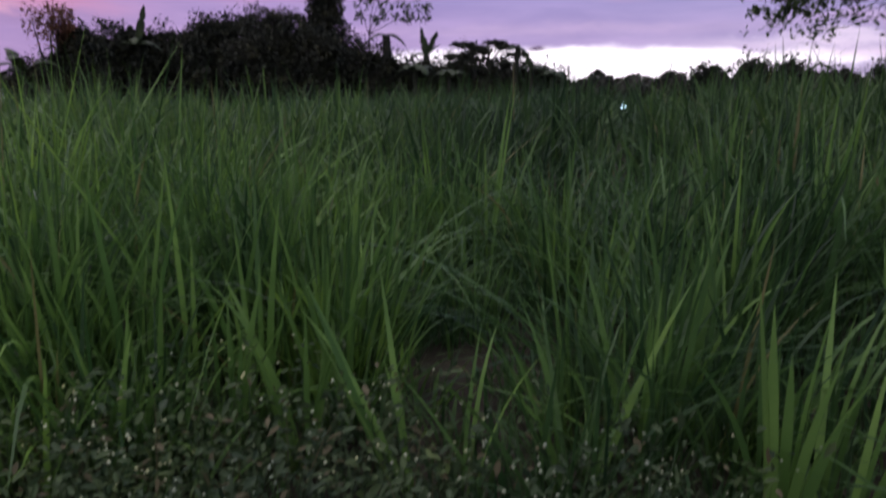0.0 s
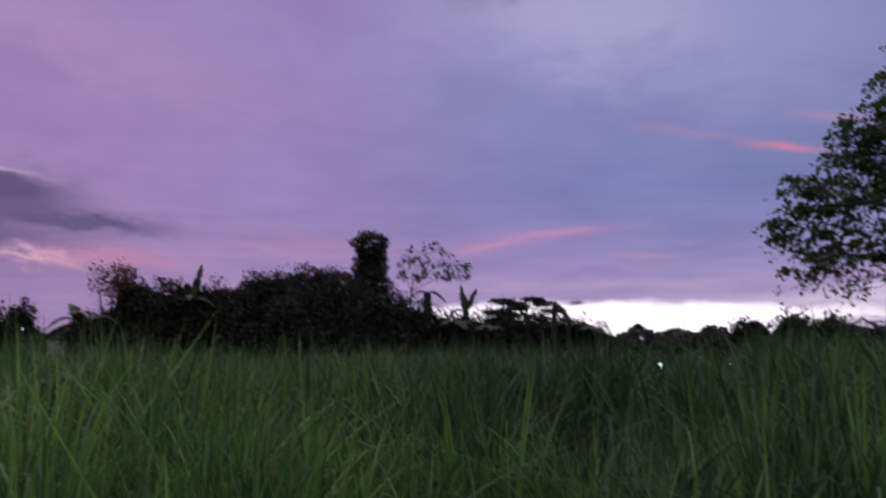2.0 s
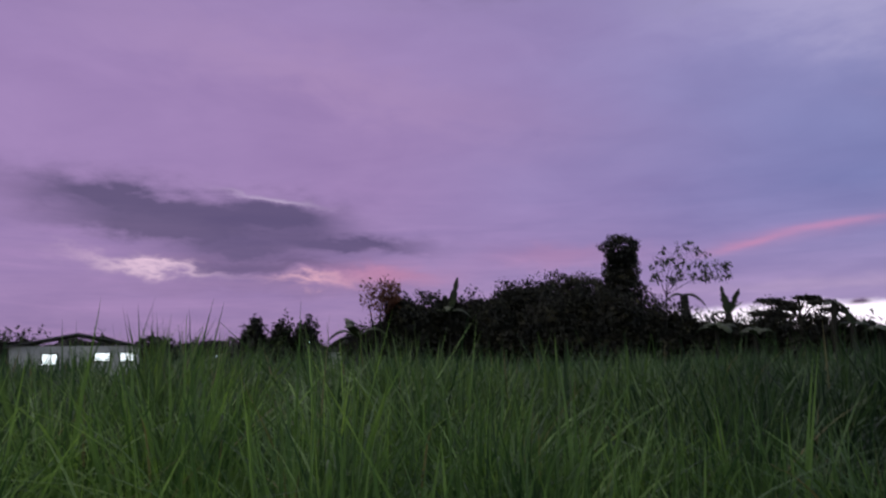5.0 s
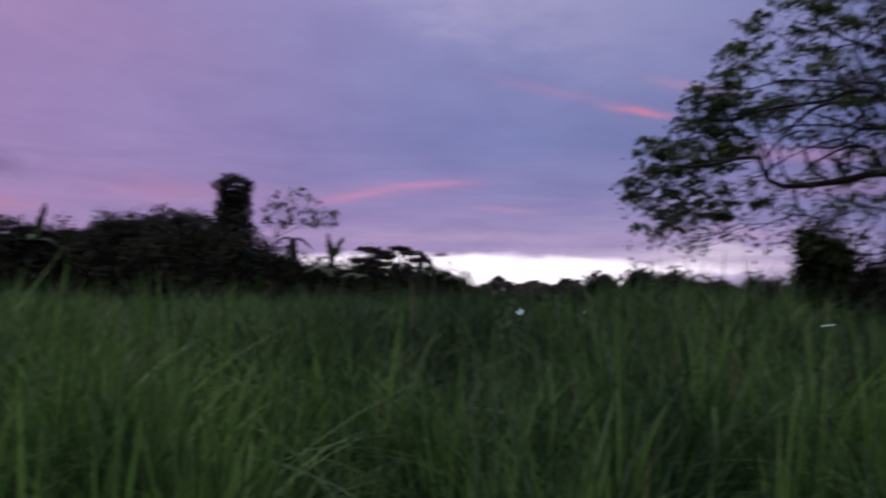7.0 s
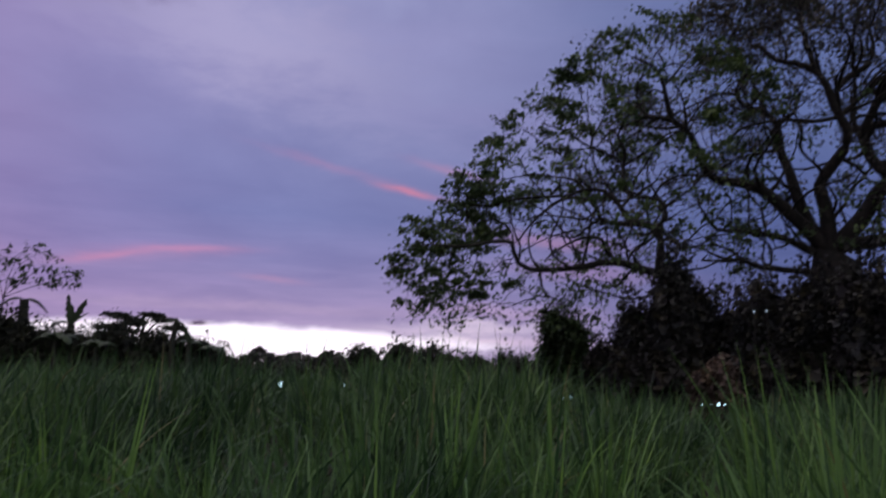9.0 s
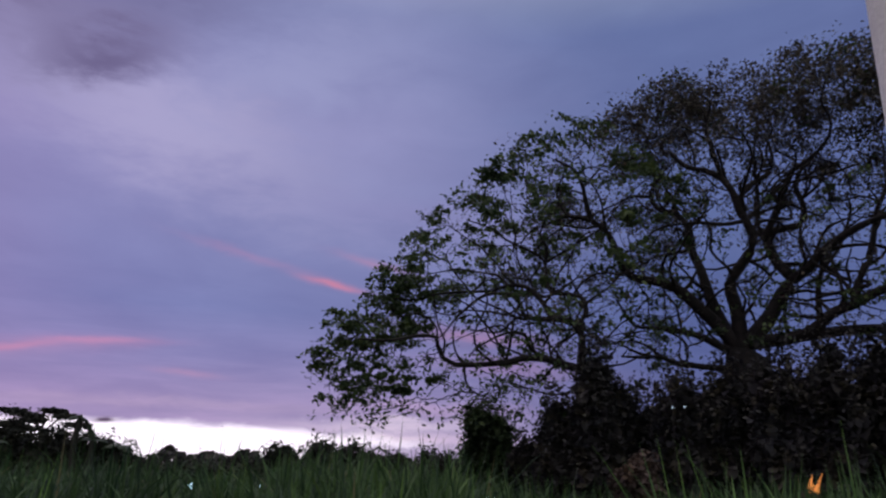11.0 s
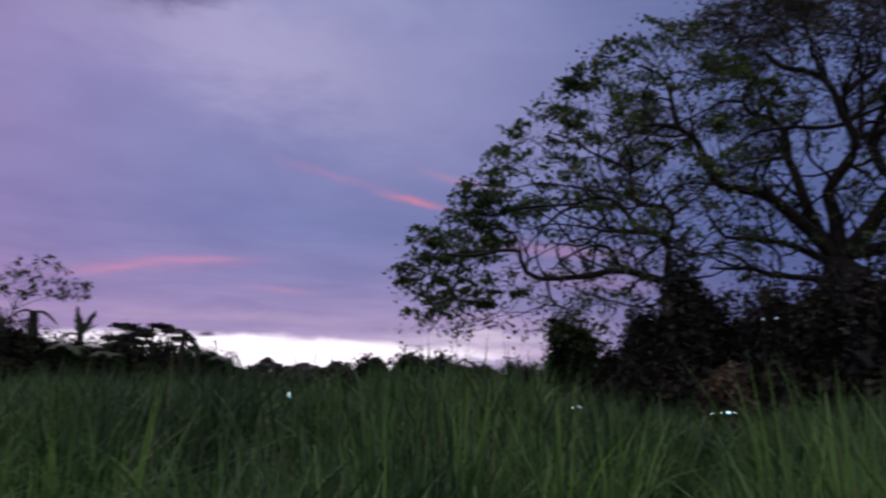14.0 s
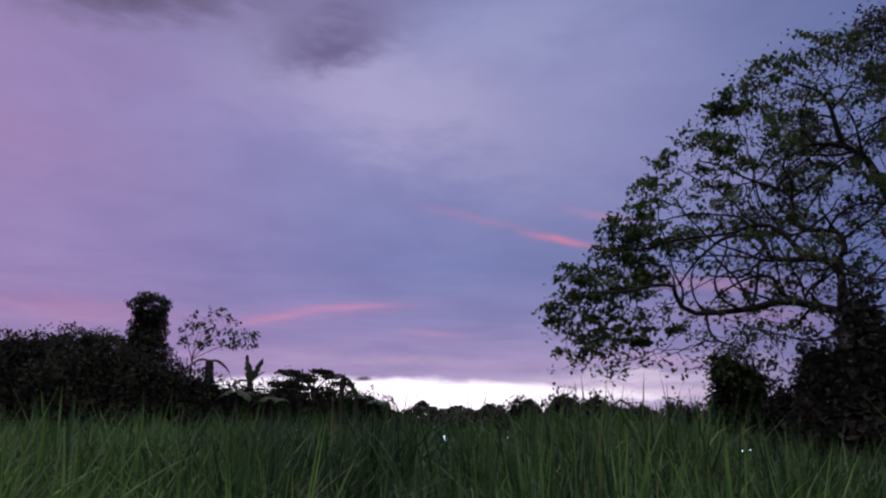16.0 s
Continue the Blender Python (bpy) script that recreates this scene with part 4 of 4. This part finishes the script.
def shrub(azimuth, dist, elev, half, label, mat=SHRUB, n=4600, size=0.19, name="shrub", flat=False, group="field edge shrubs", category="shrub", low=0.0, loose=1.0):
    """A dense bush: stems and a crown of lumps of leaves, as wide as half degrees to each side."""
    at = around(azimuth, dist)
    top, w = high(elev, dist) - at[2], dist * math.tan(radians(half))
    root = thing(name, label, category, at, group)
    stems = []
    for _ in range(5):
        a, q = rng.uniform(0, 6.28), rng.uniform(0.2, 0.7)
        e = np.array([w * q * math.cos(a), w * q * math.sin(a), top * rng.uniform(0.55, 0.85)])
        stems.append(([np.zeros(3) + rng.normal(0, 0.1, 3) * [1, 1, 0], e * [0.4, 0.4, 0.5], e], [0.10, 0.06, 0.02]))
    for s in stems:
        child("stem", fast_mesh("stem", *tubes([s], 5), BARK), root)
    pts = [lumps((0, 0, (top + low) * 0.5), (w, w * 0.8, (top - low) * 0.5), n // 2)]
    for _ in range(7):
        a, q = rng.uniform(0, 6.28), rng.uniform(0.2, 0.8)
        r = w * rng.uniform(0.3, 0.5)
        zc = low + (top - low) * (rng.uniform(0.65, 0.9) if flat else rng.uniform(0.3, 0.86) * (1.05 - 0.4 * q))
        rz = min(r * (0.35 if flat else 0.8), max(0.15, top - zc))
        pts.append(lumps((w * q * math.cos(a), w * 0.7 * q * math.sin(a), zc), (r, r, rz), n // 14))
    pts = np.concatenate(pts)
    pts = pts + rng.normal(0, 0.07 * w * loose, pts.shape) * (rng.random((len(pts), 1)) < 0.5)
    spray = rng.integers(0, len(pts), int(40 * loose))
    tuft = np.repeat(pts[spray] * [1.1, 1.1, 1.06], 9, 0)
    pts = np.concatenate([pts, tuft + rng.normal(0, 0.17, tuft.shape)])
    if flat:
        q = np.stack([rng.uniform(-1.15, 1.0, 26) * w, rng.uniform(-0.6, 0.6, 26) * w, rng.uniform(0.86, 0.98, 26) * top], 1)
        q[:, 2] -= 0.10 * top * (np.abs(q[:, 0]) / w) ** 2
        pts = np.concatenate([pts, pads(q, 150, 0.95, 0.14)])
    V, F = leaves(pts, size, 0.6, 0.2)
    if low == 0:
        core = lumps((0, 0, top * 0.39), (w * 0.80, w * 0.66, top * 0.44), n // 2, 0.2)
        V2, F2 = leaves(core, size * 2.2, 0.8, 0.1)
        V, F = np.concatenate([V, V2]), np.concatenate([F, F2 + len(V)])
    V[:, 2] = np.maximum(V[:, 2], 0.03)
    child("crown", fast_mesh("crown", V, F, mat), root)
    return root


DARKBUSH = "dense dark bush in dusk shade at the field edge"
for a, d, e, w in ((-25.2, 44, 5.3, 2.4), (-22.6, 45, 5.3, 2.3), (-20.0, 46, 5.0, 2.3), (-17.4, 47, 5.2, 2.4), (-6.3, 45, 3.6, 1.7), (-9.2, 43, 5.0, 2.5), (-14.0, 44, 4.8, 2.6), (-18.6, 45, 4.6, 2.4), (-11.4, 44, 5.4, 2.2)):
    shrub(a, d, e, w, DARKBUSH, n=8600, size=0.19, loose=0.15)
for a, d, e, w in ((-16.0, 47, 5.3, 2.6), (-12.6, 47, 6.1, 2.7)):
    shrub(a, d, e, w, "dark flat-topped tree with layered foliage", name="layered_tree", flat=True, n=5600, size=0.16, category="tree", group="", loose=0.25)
for a, d, e, w in ((-4.7, 43, 4.3, 1.9), (-2.6, 43, 3.3, 1.9), (-0.6, 43, 3.1, 1.8), (1.4, 43.5, 3.8, 1.8), (3.4, 43, 3.2, 1.9), (5.2, 43, 3.2, 1.8), (7.0, 43, 2.8, 1.6), (8.6, 44, 2.0, 1.4), (-28.2, 46, 2.8, 1.8)):
    shrub(a, d, e, w, "low dark bush between banana plants", n=3400, size=0.16, group="low bushes", loose=0.5)
for a, d, e, w in ((9.6, 70, 1.0, 2.0), (13.0, 74, 0.9, 2.2), (16.4, 72, 1.2, 2.0), (19.2, 62, 2.3, 1.6), (21.8, 60, 2.9, 1.7), (24.2, 62, 2.5, 1.7), (27.2, 66, 1.7, 1.8), (30.2, 60, 2.2, 1.9)):
    shrub(a, d, e, w, "distant dark bush below the bright sky", n=1500, size=0.32, group="distant bushes")
shrub(34.0, 33, 6.4, 2.3, "rounded dark leafy tree beside the rain trees", SHRUB_GREEN, 6000, 0.17, "leafy_tree", category="tree", group="")
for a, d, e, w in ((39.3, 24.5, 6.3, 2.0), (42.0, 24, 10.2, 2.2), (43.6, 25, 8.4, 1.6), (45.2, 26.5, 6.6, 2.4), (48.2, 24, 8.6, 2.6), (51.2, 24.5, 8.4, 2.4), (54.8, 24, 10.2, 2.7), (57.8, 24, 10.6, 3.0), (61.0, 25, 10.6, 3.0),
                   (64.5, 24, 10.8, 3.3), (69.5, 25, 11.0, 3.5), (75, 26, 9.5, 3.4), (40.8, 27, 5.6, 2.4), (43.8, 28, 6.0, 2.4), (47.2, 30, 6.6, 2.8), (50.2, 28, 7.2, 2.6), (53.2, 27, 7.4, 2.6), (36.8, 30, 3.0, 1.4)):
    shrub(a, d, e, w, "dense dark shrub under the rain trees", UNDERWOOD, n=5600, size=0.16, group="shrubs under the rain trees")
for a, e in ((-36.2, 3.1), (-34.3, 2.9), (-32.4, 3.0)):
    shrub(a, 68, e, 1.15, "small round dark tree beyond the field", n=1800, size=0.34, name="small_tree", category="tree", group="row of small trees")
for a, e, w in ((-39.5, 1.5, 2.2), (-43.0, 1.6, 2.2), (-47, 1.6, 2.4), (-51.5, 2.0, 2.6), (-56, 2.4, 2.6), (-30.2, 0.9, 1.2)):
    shrub(a, 72, e, w, "dark hedge bush by the lit house", n=1500, size=0.32, group="hedge bushes")
shrub(-26.9, 43, 6.3, 1.6, "thin reddish-leaved bush over the dark thicket", RED_LEAF, 600, 0.17, "reddish_bush", low=3.6, group="")

# the creeper-covered column tree
at = around(-8.6, 46)
col_tree = thing("creeper_covered_tree", "tall dark tree trunk wrapped in creepers like a column", "tree", at)
top_z = high(8.75, 46) - at[2]
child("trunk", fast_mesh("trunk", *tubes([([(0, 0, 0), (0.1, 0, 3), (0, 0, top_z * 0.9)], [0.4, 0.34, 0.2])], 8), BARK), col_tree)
pts = np.concatenate([lumps((0, 0, z), (r, r, 0.85), 2300) for z, r in zip(np.linspace(0.8, top_z - 0.75, 9), (2.2, 2.2, 2.1, 2.0, 1.8, 1.5, 1.24, 1.06, 1.16))]
                     + [lumps((1.6, 0, 3.6), (0.85, 0.8, 1.5), 900), lumps((-1.2, 0, 5.1), (0.55, 0.6, 0.45), 250)])
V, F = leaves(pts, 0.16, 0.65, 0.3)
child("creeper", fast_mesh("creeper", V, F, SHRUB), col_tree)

# the thin tree beside it
bt = np.array(around(-5.6, 44))
slender = Skeleton(bt, [(bt + [0.05, 0, 2.4], 0.07), (polar(-5.5, 4.3, 44), 0.05)])
for pts, away in ((((-5.5, 4.3), (-5.9, 5.6), (-6.3, 7.2)), -0.6), (((-5.5, 4.3), (-5.2, 6.2), (-4.4, 8.1)), 0.5), (((-5.5, 4.3), (-4.2, 5.8), (-2.6, 7.4)), -0.4),
                  (((-5.5, 4.3), (-3.8, 5.2), (-1.3, 6.2)), 0.4), (((-5.5, 4.3), (-4.7, 6.6), (-3.4, 7.6)), 1.0)):
    slender.bough(pts, away, 0.024, 0.010)
sprigs = np.stack([polar(a, 6.0, 44 + rng.normal(0, 0.8)) for a in rng.uniform(-6.5, -1.0, 85)])
lift = (sprigs[:, 0] - sprigs[:, 0].min()) / np.ptp(sprigs[:, 0])
sprigs[:, 2] = EYE + 44 * np.tan(np.radians(4.9 + 0.5 * lift + rng.uniform(0, 1, 85) * (3.3 - 2.3 * np.abs(lift - 0.35) / 0.65)))
tree_from("thin_tree", "slender leaning tree with fine twigs and scattered leaves", slender, sprigs, tuple(bt),
          [("crown", pads(sprigs, 7, 0.20, 0.14), 0.23, SHRUB_GREEN)], step=0.2, kill=0.25, tip=0.007, big=0.03, most=0.03)

# the small umbrella-shaped tree
bu = around(3.3, 45)
umbrella = thing("umbrella_tree", "small tree with flat layers of leaves like open umbrellas", "tree", bu)
arms = [([(0, 0, 0), (0.05, 0, 1.6), (0, 0, high(3.7, 45) - bu[2] - 0.1)], [0.16, 0.13, 0.06])]
pts = []
for a, rr, e in ((0.4, 0.5, 3.75), (2.0, 1.2, 3.45), (3.3, 1.5, 3.6), (5.6, 1.3, 3.35), (0.1, 1.7, 2.9), (2.7, 2.0, 2.8), (4.4, 1.4, 3.0), (3.1, 0.8, 2.6)):
    c = np.array([rr * math.cos(a), rr * math.sin(a), high(e, 45) - bu[2]])
    arms.append(([(0, 0, c[2] - 0.9), c * [0.6, 0.6, 1] - [0, 0, 0.2], c], [0.06, 0.045, 0.02]))
    pts.append(lumps(c, (0.7, 0.6, 0.14), 240))
child("trunk", fast_mesh("trunk", *tubes(arms, 6), BARK), umbrella)
V, F = leaves(np.concatenate(pts), 0.22, 0.6, 0.35, 0.6)
child("crown", fast_mesh("crown", V, F, SHRUB), umbrella)


def banana(azimuth, dist, elev, fronds, label, long=1.9, stem_share=0.62, thick=0.14):
    """A banana plant: sheathed stem and big split leaves."""
    at = around(azimuth, dist)
    top = high(elev, dist) - at[2]
    root = thing("banana_plant", label, "banana plant", at, "banana plants")
    st = top * stem_share
    zs = np.linspace(0, st, 7)
    child("stem", fast_mesh("stem", *tubes([([(0.04 * math.sin(z * 2), 0.03 * math.cos(z), z) for z in zs], np.linspace(thick * 1.25, thick * 0.7, 7))], 8), BANANA_STEM), root)
    for a, up, droop in fronds:
        k = 14
        s = np.linspace(0, 1, k + 1)
        ln = (top - st) * 1.03 if up > 1.1 else long
        mid = np.stack([ln * s * math.cos(up) * math.cos(a), ln * s * math.cos(up) * math.sin(a), st + ln * s * math.sin(up) - droop * ln * s ** 2.2], 1)
        cross = np.array([1.0, 0.15, 0.0]) if up > 1.1 else np.array([-math.sin(a), math.cos(a), 0.0])
        w = 0.36 * np.clip(np.sin(np.pi * np.clip(s * 0.93 + 0.07, 0, 1)), 0.05, 1) ** 0.6 * (0.62 if up > 1.1 else 1)
        tear = w * (1 - 0.45 * (rng.random(k + 1) < 0.3))
        dip = np.array([0, 0, 1.0]) * (w * 0.35)[:, None]
        V = np.stack([mid - cross * tear[:, None] - dip, mid, mid + cross * (w * (1 - 0.45 * (rng.random(k + 1) < 0.3)))[:, None] - dip], 1).reshape(-1, 3)
        i = np.arange(k)[:, None] * 3
        F = np.concatenate([i + [0, 1, 4, 3], i + [1, 2, 5, 4]])
        child("leaf", fast_mesh("leaf", V, F, BANANA), root)
    return root


FRONDS = [(0.2, 0.8, 0.7), (1.5, 0.9, 0.6), (2.9, 0.7, 0.8), (4.1, 0.9, 0.7), (5.3, 0.75, 0.8)]
banana(-4.25, 44, 4.3, [(0.3, 0.4, 0.9), (3.2, 0.5, 0.9)], "old banana stem with a blunt broken top", 1.3, 1.0, 0.30)
banana(-2.7, 44.5, 3.3, FRONDS, "banana plant with drooping split leaves", 1.5)
banana(-1.3, 44, 4.8, [(0.0, 1.15, 0.05), (3.1, 1.4, 0.0), (0.1, 0.9, 0.3), (3.4, 0.6, 0.8)], "banana plant with upright furled leaves", 1.3, 0.7, 0.26)
banana(-2.1, 41.5, 3.5, FRONDS, "banana plant with drooping split leaves", 1.6, 0.66)
banana(0.4, 41.5, 3.0, FRONDS[:4], "banana plant with drooping split leaves", 1.4, 0.66)
banana(5.4, 42, 3.4, [(0.3, 0.4, 0.9), (3.0, 0.5, 0.8)], "old banana stem with a blunt broken top", 0.6, 1.0, 0.17)
banana(6.5, 42, 3.15, [(3.1, 1.2, 0.0), (0.2, 0.5, 0.8), (2.8, 0.6, 0.9)], "leaning banana stem with a furled leaf", 1.1, 0.75, 0.2)
banana(8.0, 42, 2.7, FRONDS, "banana plant with drooping split leaves", 1.2, 0.7)
banana(-21.6, 44, 6.0, [(0.0, 1.32, 0.0), (3.3, 0.6, 0.8), (0.2, 0.6, 0.8), (5.0, 0.8, 0.7)], "banana plant with one upright furled leaf", 1.6, 0.66)
banana(-28.6, 42, 4.3, [(3.3, 0.75, 0.8), (2.6, 1.0, 0.4), (0.2, 0.8, 0.7), (4.8, 0.9, 0.6), (3.0, 0.3, 0.7)], "banana plant with wide drooping leaves", 2.5, 0.55)

# far woods and hills
fa = rng.uniform(-75, 90, 16000)
fd = rng.uniform(150, 190, 16000)
ridge = 1.15 + 0.35 * np.sin(fa * 0.9) * np.sin(fa * 0.37 + 1) + 0.25 * np.sin(fa * 2.3 + 0.5)
fz = rng.uniform(0, 1, 16000) ** 0.6 * (EYE + fd * np.tan(np.radians(ridge)))
V, F = leaves(np.stack([fd * np.sin(np.radians(fa)), fd * np.cos(np.radians(fa)), fz], 1), 1.9, 0.7, 0.0)
V[:, 2] = np.maximum(V[:, 2], 0.02)
tagged(new("far_woods", fast_mesh("far_woods", V, F, FAR_LEAF_HAZED)), "dark belt of distant trees along the horizon", "woods", kind="stuff")
ha = np.radians(np.linspace(-180, 180, 241))
hz = 9 + 4 * np.sin(ha * 7 + 1) + 3 * np.sin(ha * 17) + 1.5 * np.sin(ha * 41 + 2)
hv = np.concatenate([np.stack([r * np.sin(ha), r * np.cos(ha), z], 1) for r, z in ((800, hz * 0 - 1), (900, hz), (1100, hz * 0 - 1))])
hi_ = np.arange(240)[:, None]
hf = np.concatenate([hi_ + [0, 1, 242, 241], hi_ + [241, 242, 483, 482]])
tagged(new("distant_hills", fast_mesh("distant_hills", hv, hf, FAR_LEAF_HAZED)), "low dark wooded hills on the horizon", "hills", kind="structure")

# ---- lamps, fire, house, post ----
LAMP = glowing("lamp_light", (0.55, 0.86, 1.0), 3.2)
FLAME = glowing("flame", (1.0, 0.38, 0.08), 0.20)


def ball(r, z=0.0, squash=1.0):
    b = bmesh.new()
    bmesh.ops.create_icosphere(b, subdivisions=2, radius=r, matrix=Matrix.Translation((0, 0, z)) @ Matrix.Diagonal((1, 1, squash, 1)))
    return b


def rod(r1, r2, z0, z1, seg=8):
    b = bmesh.new()
    bmesh.ops.create_cone(b, cap_ends=True, segments=seg, radius1=r1, radius2=r2, depth=z1 - z0, matrix=Matrix.Translation((0, 0, (z0 + z1) / 2)))
    return b


DIM = glowing("dim_lamp_light", (0.62, 0.78, 1.0), 0.45)


def yard_lamp(azimuth, dist, elev, r, light=LAMP, pole=0.03):
    at = around(azimuth, dist)
    z = high(elev, dist) - at[2]
    root = thing("yard_lamp", "small lit bluish-white lamp on a short post", "lamp", at, "yard lamps")
    part("post", rod(pole * 1.15, pole, -0.05, z - r * 0.7), BARK, root)
    part("bulb", ball(r, z, 1.15), light, root, "glowing bluish-white bulb")
    part("cap", rod(r * 1.1, r * 0.3, z + r * 0.95, z + r * 1.5), BARK, root)


for a, e, r in ((13.1, -0.95, 0.085), (17.8, -0.85, 0.03), (34.1, -1.4, 0.036), (34.65, -1.35, 0.036), (43.9, -1.5, 0.022), (44.55, -1.45, 0.034), (45.0, -1.42, 0.05), (45.4, -1.42, 0.03)):
    yard_lamp(a, 20, e, r * (0.62 if a > 43 else 0.75))
# stand in for dim house lights behind the shrubs; the posts are made up
for a, e in ((47.55, 5.1), (48.4, 5.15)):
    yard_lamp(a, 21.2, e, 0.026, DIM, 0.012)


def box(sx, sy, sz, at=(0, 0, 0), bevel=0.01):
    b = bmesh.new()
    bmesh.ops.create_cube(b, size=1, matrix=Matrix.Translation(at) @ Matrix.Diagonal((sx, sy, sz, 1)))
    if bevel:
        bmesh.ops.bevel(b, geom=b.edges[:], offset=bevel, segments=1, affect="EDGES")
    return b


def gable(w, d, z0, z1, over=0.35):
    """A pitched roof slab of some thickness."""
    b = bmesh.new()
    rows = []
    for y in (-d / 2 - over, d / 2 + over):
        rows.append([b.verts.new(p) for p in ((-w / 2 - over, y, z0), (0, y, z1), (w / 2 + over, y, z0), (w / 2 + over, y, z0 - 0.12), (0, y, z1 - 0.12), (-w / 2 - over, y, z0 - 0.12))])
    f, g = rows
    for i in range(6):
        b.faces.new((f[i], f[(i + 1) % 6], g[(i + 1) % 6], g[i]))
    for s in (f, g):
        b.faces.new((s[0], s[1], s[4], s[5])), b.faces.new((s[1], s[2], s[3], s[4]))
    bmesh.ops.recalc_face_normals(b, faces=b.faces)
    return b


ROOF = mottled("roof_sheet", (0.05, 0.05, 0.055), (0.09, 0.085, 0.085), 1.5, 12, 0.6, 0.2)
WALL = mottled("house_wall", (0.52, 0.53, 0.54), (0.66, 0.66, 0.66), 0.8, 14, 0.85, 0.2)
PANE = glowing("lit_pane", (0.86, 0.95, 1.0), 1.6)


def house(azimuth, dist, w, d, eave, ridge, panes, label, turn=0.0, wall=WALL):
    at = around(azimuth, dist)
    root = thing("house", label, "house", at, turn=-azimuth + turn)
    part("wall", box(w, d, eave, (0, 0, eave / 2)), wall, root)
    part("roof", gable(w, d, eave, ridge), ROOF, root, "dark sheet-metal roof")
    for x, z, pw, ph in panes:
        win = part("window", box(pw + 0.16, 0.08, ph + 0.16, (x, -d / 2 - 0.03, z)), ROOF, root)
        part("pane", box(pw, 0.04, ph, (x, -d / 2 - 0.06, z), 0.0), PANE, win, "brightly lit window pane")
    return root


house(-48.0, 60, 8.0, 6.0, 2.5, 3.4, ((3.2, 1.75, 0.9, 0.5), (1.6, 1.75, 0.9, 0.5), (-1.6, 1.6, 0.9, 0.7)), "low pale house with brightly lit windows beyond the grass")
house(-29.3, 70, 3.4, 3.0, 2.0, 2.6, (), "small pale shed with a dark roof beyond the field")
house(26.1, 85, 5.0, 4.0, 2.6, 4.6, (), "distant dark house with a steep roof", 0.0, ROOF)
for a, e, r in ((-43.6, -0.25, 0.07), (-41.2, 0.1, 0.04), (-38.8, 0.25, 0.03), (-32.2, 1.2, 0.035)):
    yard_lamp(a, 45, e, r)

# burning brush heap, and a brown heap standing in for smoky haze under the trees
DRY = leafy("dry_brush", (0.062, 0.044, 0.040), (0.112, 0.078, 0.068), 0.2, 0.8)


def brush_heap(azimuth, dist, elev, half, name, label, mat):
    at = around(azimuth, dist)
    top, w = high(elev, dist) - at[2], dist * math.tan(radians(half))
    root = thing(name, label, "brush heap", at)
    sticks = []
    for _ in range(22):
        a, q = rng.uniform(0, 6.28), rng.uniform(0, 0.9)
        p = np.array([w * q * math.cos(a), w * q * math.sin(a), top * (1 - q) * rng.uniform(0.2, 0.8)])
        d = rng.normal(0, 1, 3) * [1, 1, 0.4]
        d /= np.linalg.norm(d)
        p[2] = max(p[2], 0.25)
        sticks.append(([p - d * 0.4 * [1, 1, 0.5], p, p + d * 0.5], [0.02, 0.015, 0.006]))
    child("sticks", fast_mesh("sticks", *tubes(sticks, 4), BARK_PALE), root)
    c = lumps((0, 0, top * 0.45), (w, w * 0.8, top * 0.52), 2600)
    c[:, 2] = np.maximum(c[:, 2], 0.05)
    V, F = leaves(c, 0.16, 0.6, 0.2)
    child("foliage", fast_mesh("foliage", V, F, mat), root)
    return root


brush_heap(45.0, 21.0, 2.0, 2.3, "smoke_patch_heap", "brown leafy heap standing in for smoky haze under dark trees", DRY)
heap = brush_heap(55.7, 17, -0.5, 1.6, "burning_brush_heap", "low brush heap with small orange flames", DRY)
for k in range(5):
    fx, fy, fh = rng.normal(-0.08, 0.12), rng.normal(0, 0.06), rng.uniform(0.25, 0.6)
    s = np.linspace(0, 1, 11)
    path = np.stack([fx + 0.55 * fh * s ** 1.3 + 0.03 * np.sin(s * 7 + k), fy + 0.04 * np.cos(s * 5 + k), high(-1.2, 17) - heap.location[2] + fh * s], 1)
    child("flame", fast_mesh("flame", *tubes([(path, 0.045 * np.sin(np.pi * np.clip(s * 0.8 + 0.2, 0, 0.995)) ** 1.3 + 0.002)], 7), FLAME), heap, "orange flame")

# utility post close by
at = around(65.6, 4.2)
post = thing("utility_post", "tall off-white concrete utility post close by", "post", at)
shaft = part("shaft", rod(0.17, 0.12, -0.1, 9.0, 16), CONCRETE, post)
for z in (3.05, 3.75, 4.45):
    hole = bmesh.new()
    bmesh.ops.create_cone(hole, cap_ends=True, segments=10, radius1=0.016, radius2=0.016, depth=0.03,
                          matrix=pose(-0.155 + 0.0056 * (z - 0), -0.02, z, 0, 90, 0))
    part("bolt_hole", hole, BARK, shaft, "dark bolt hole")
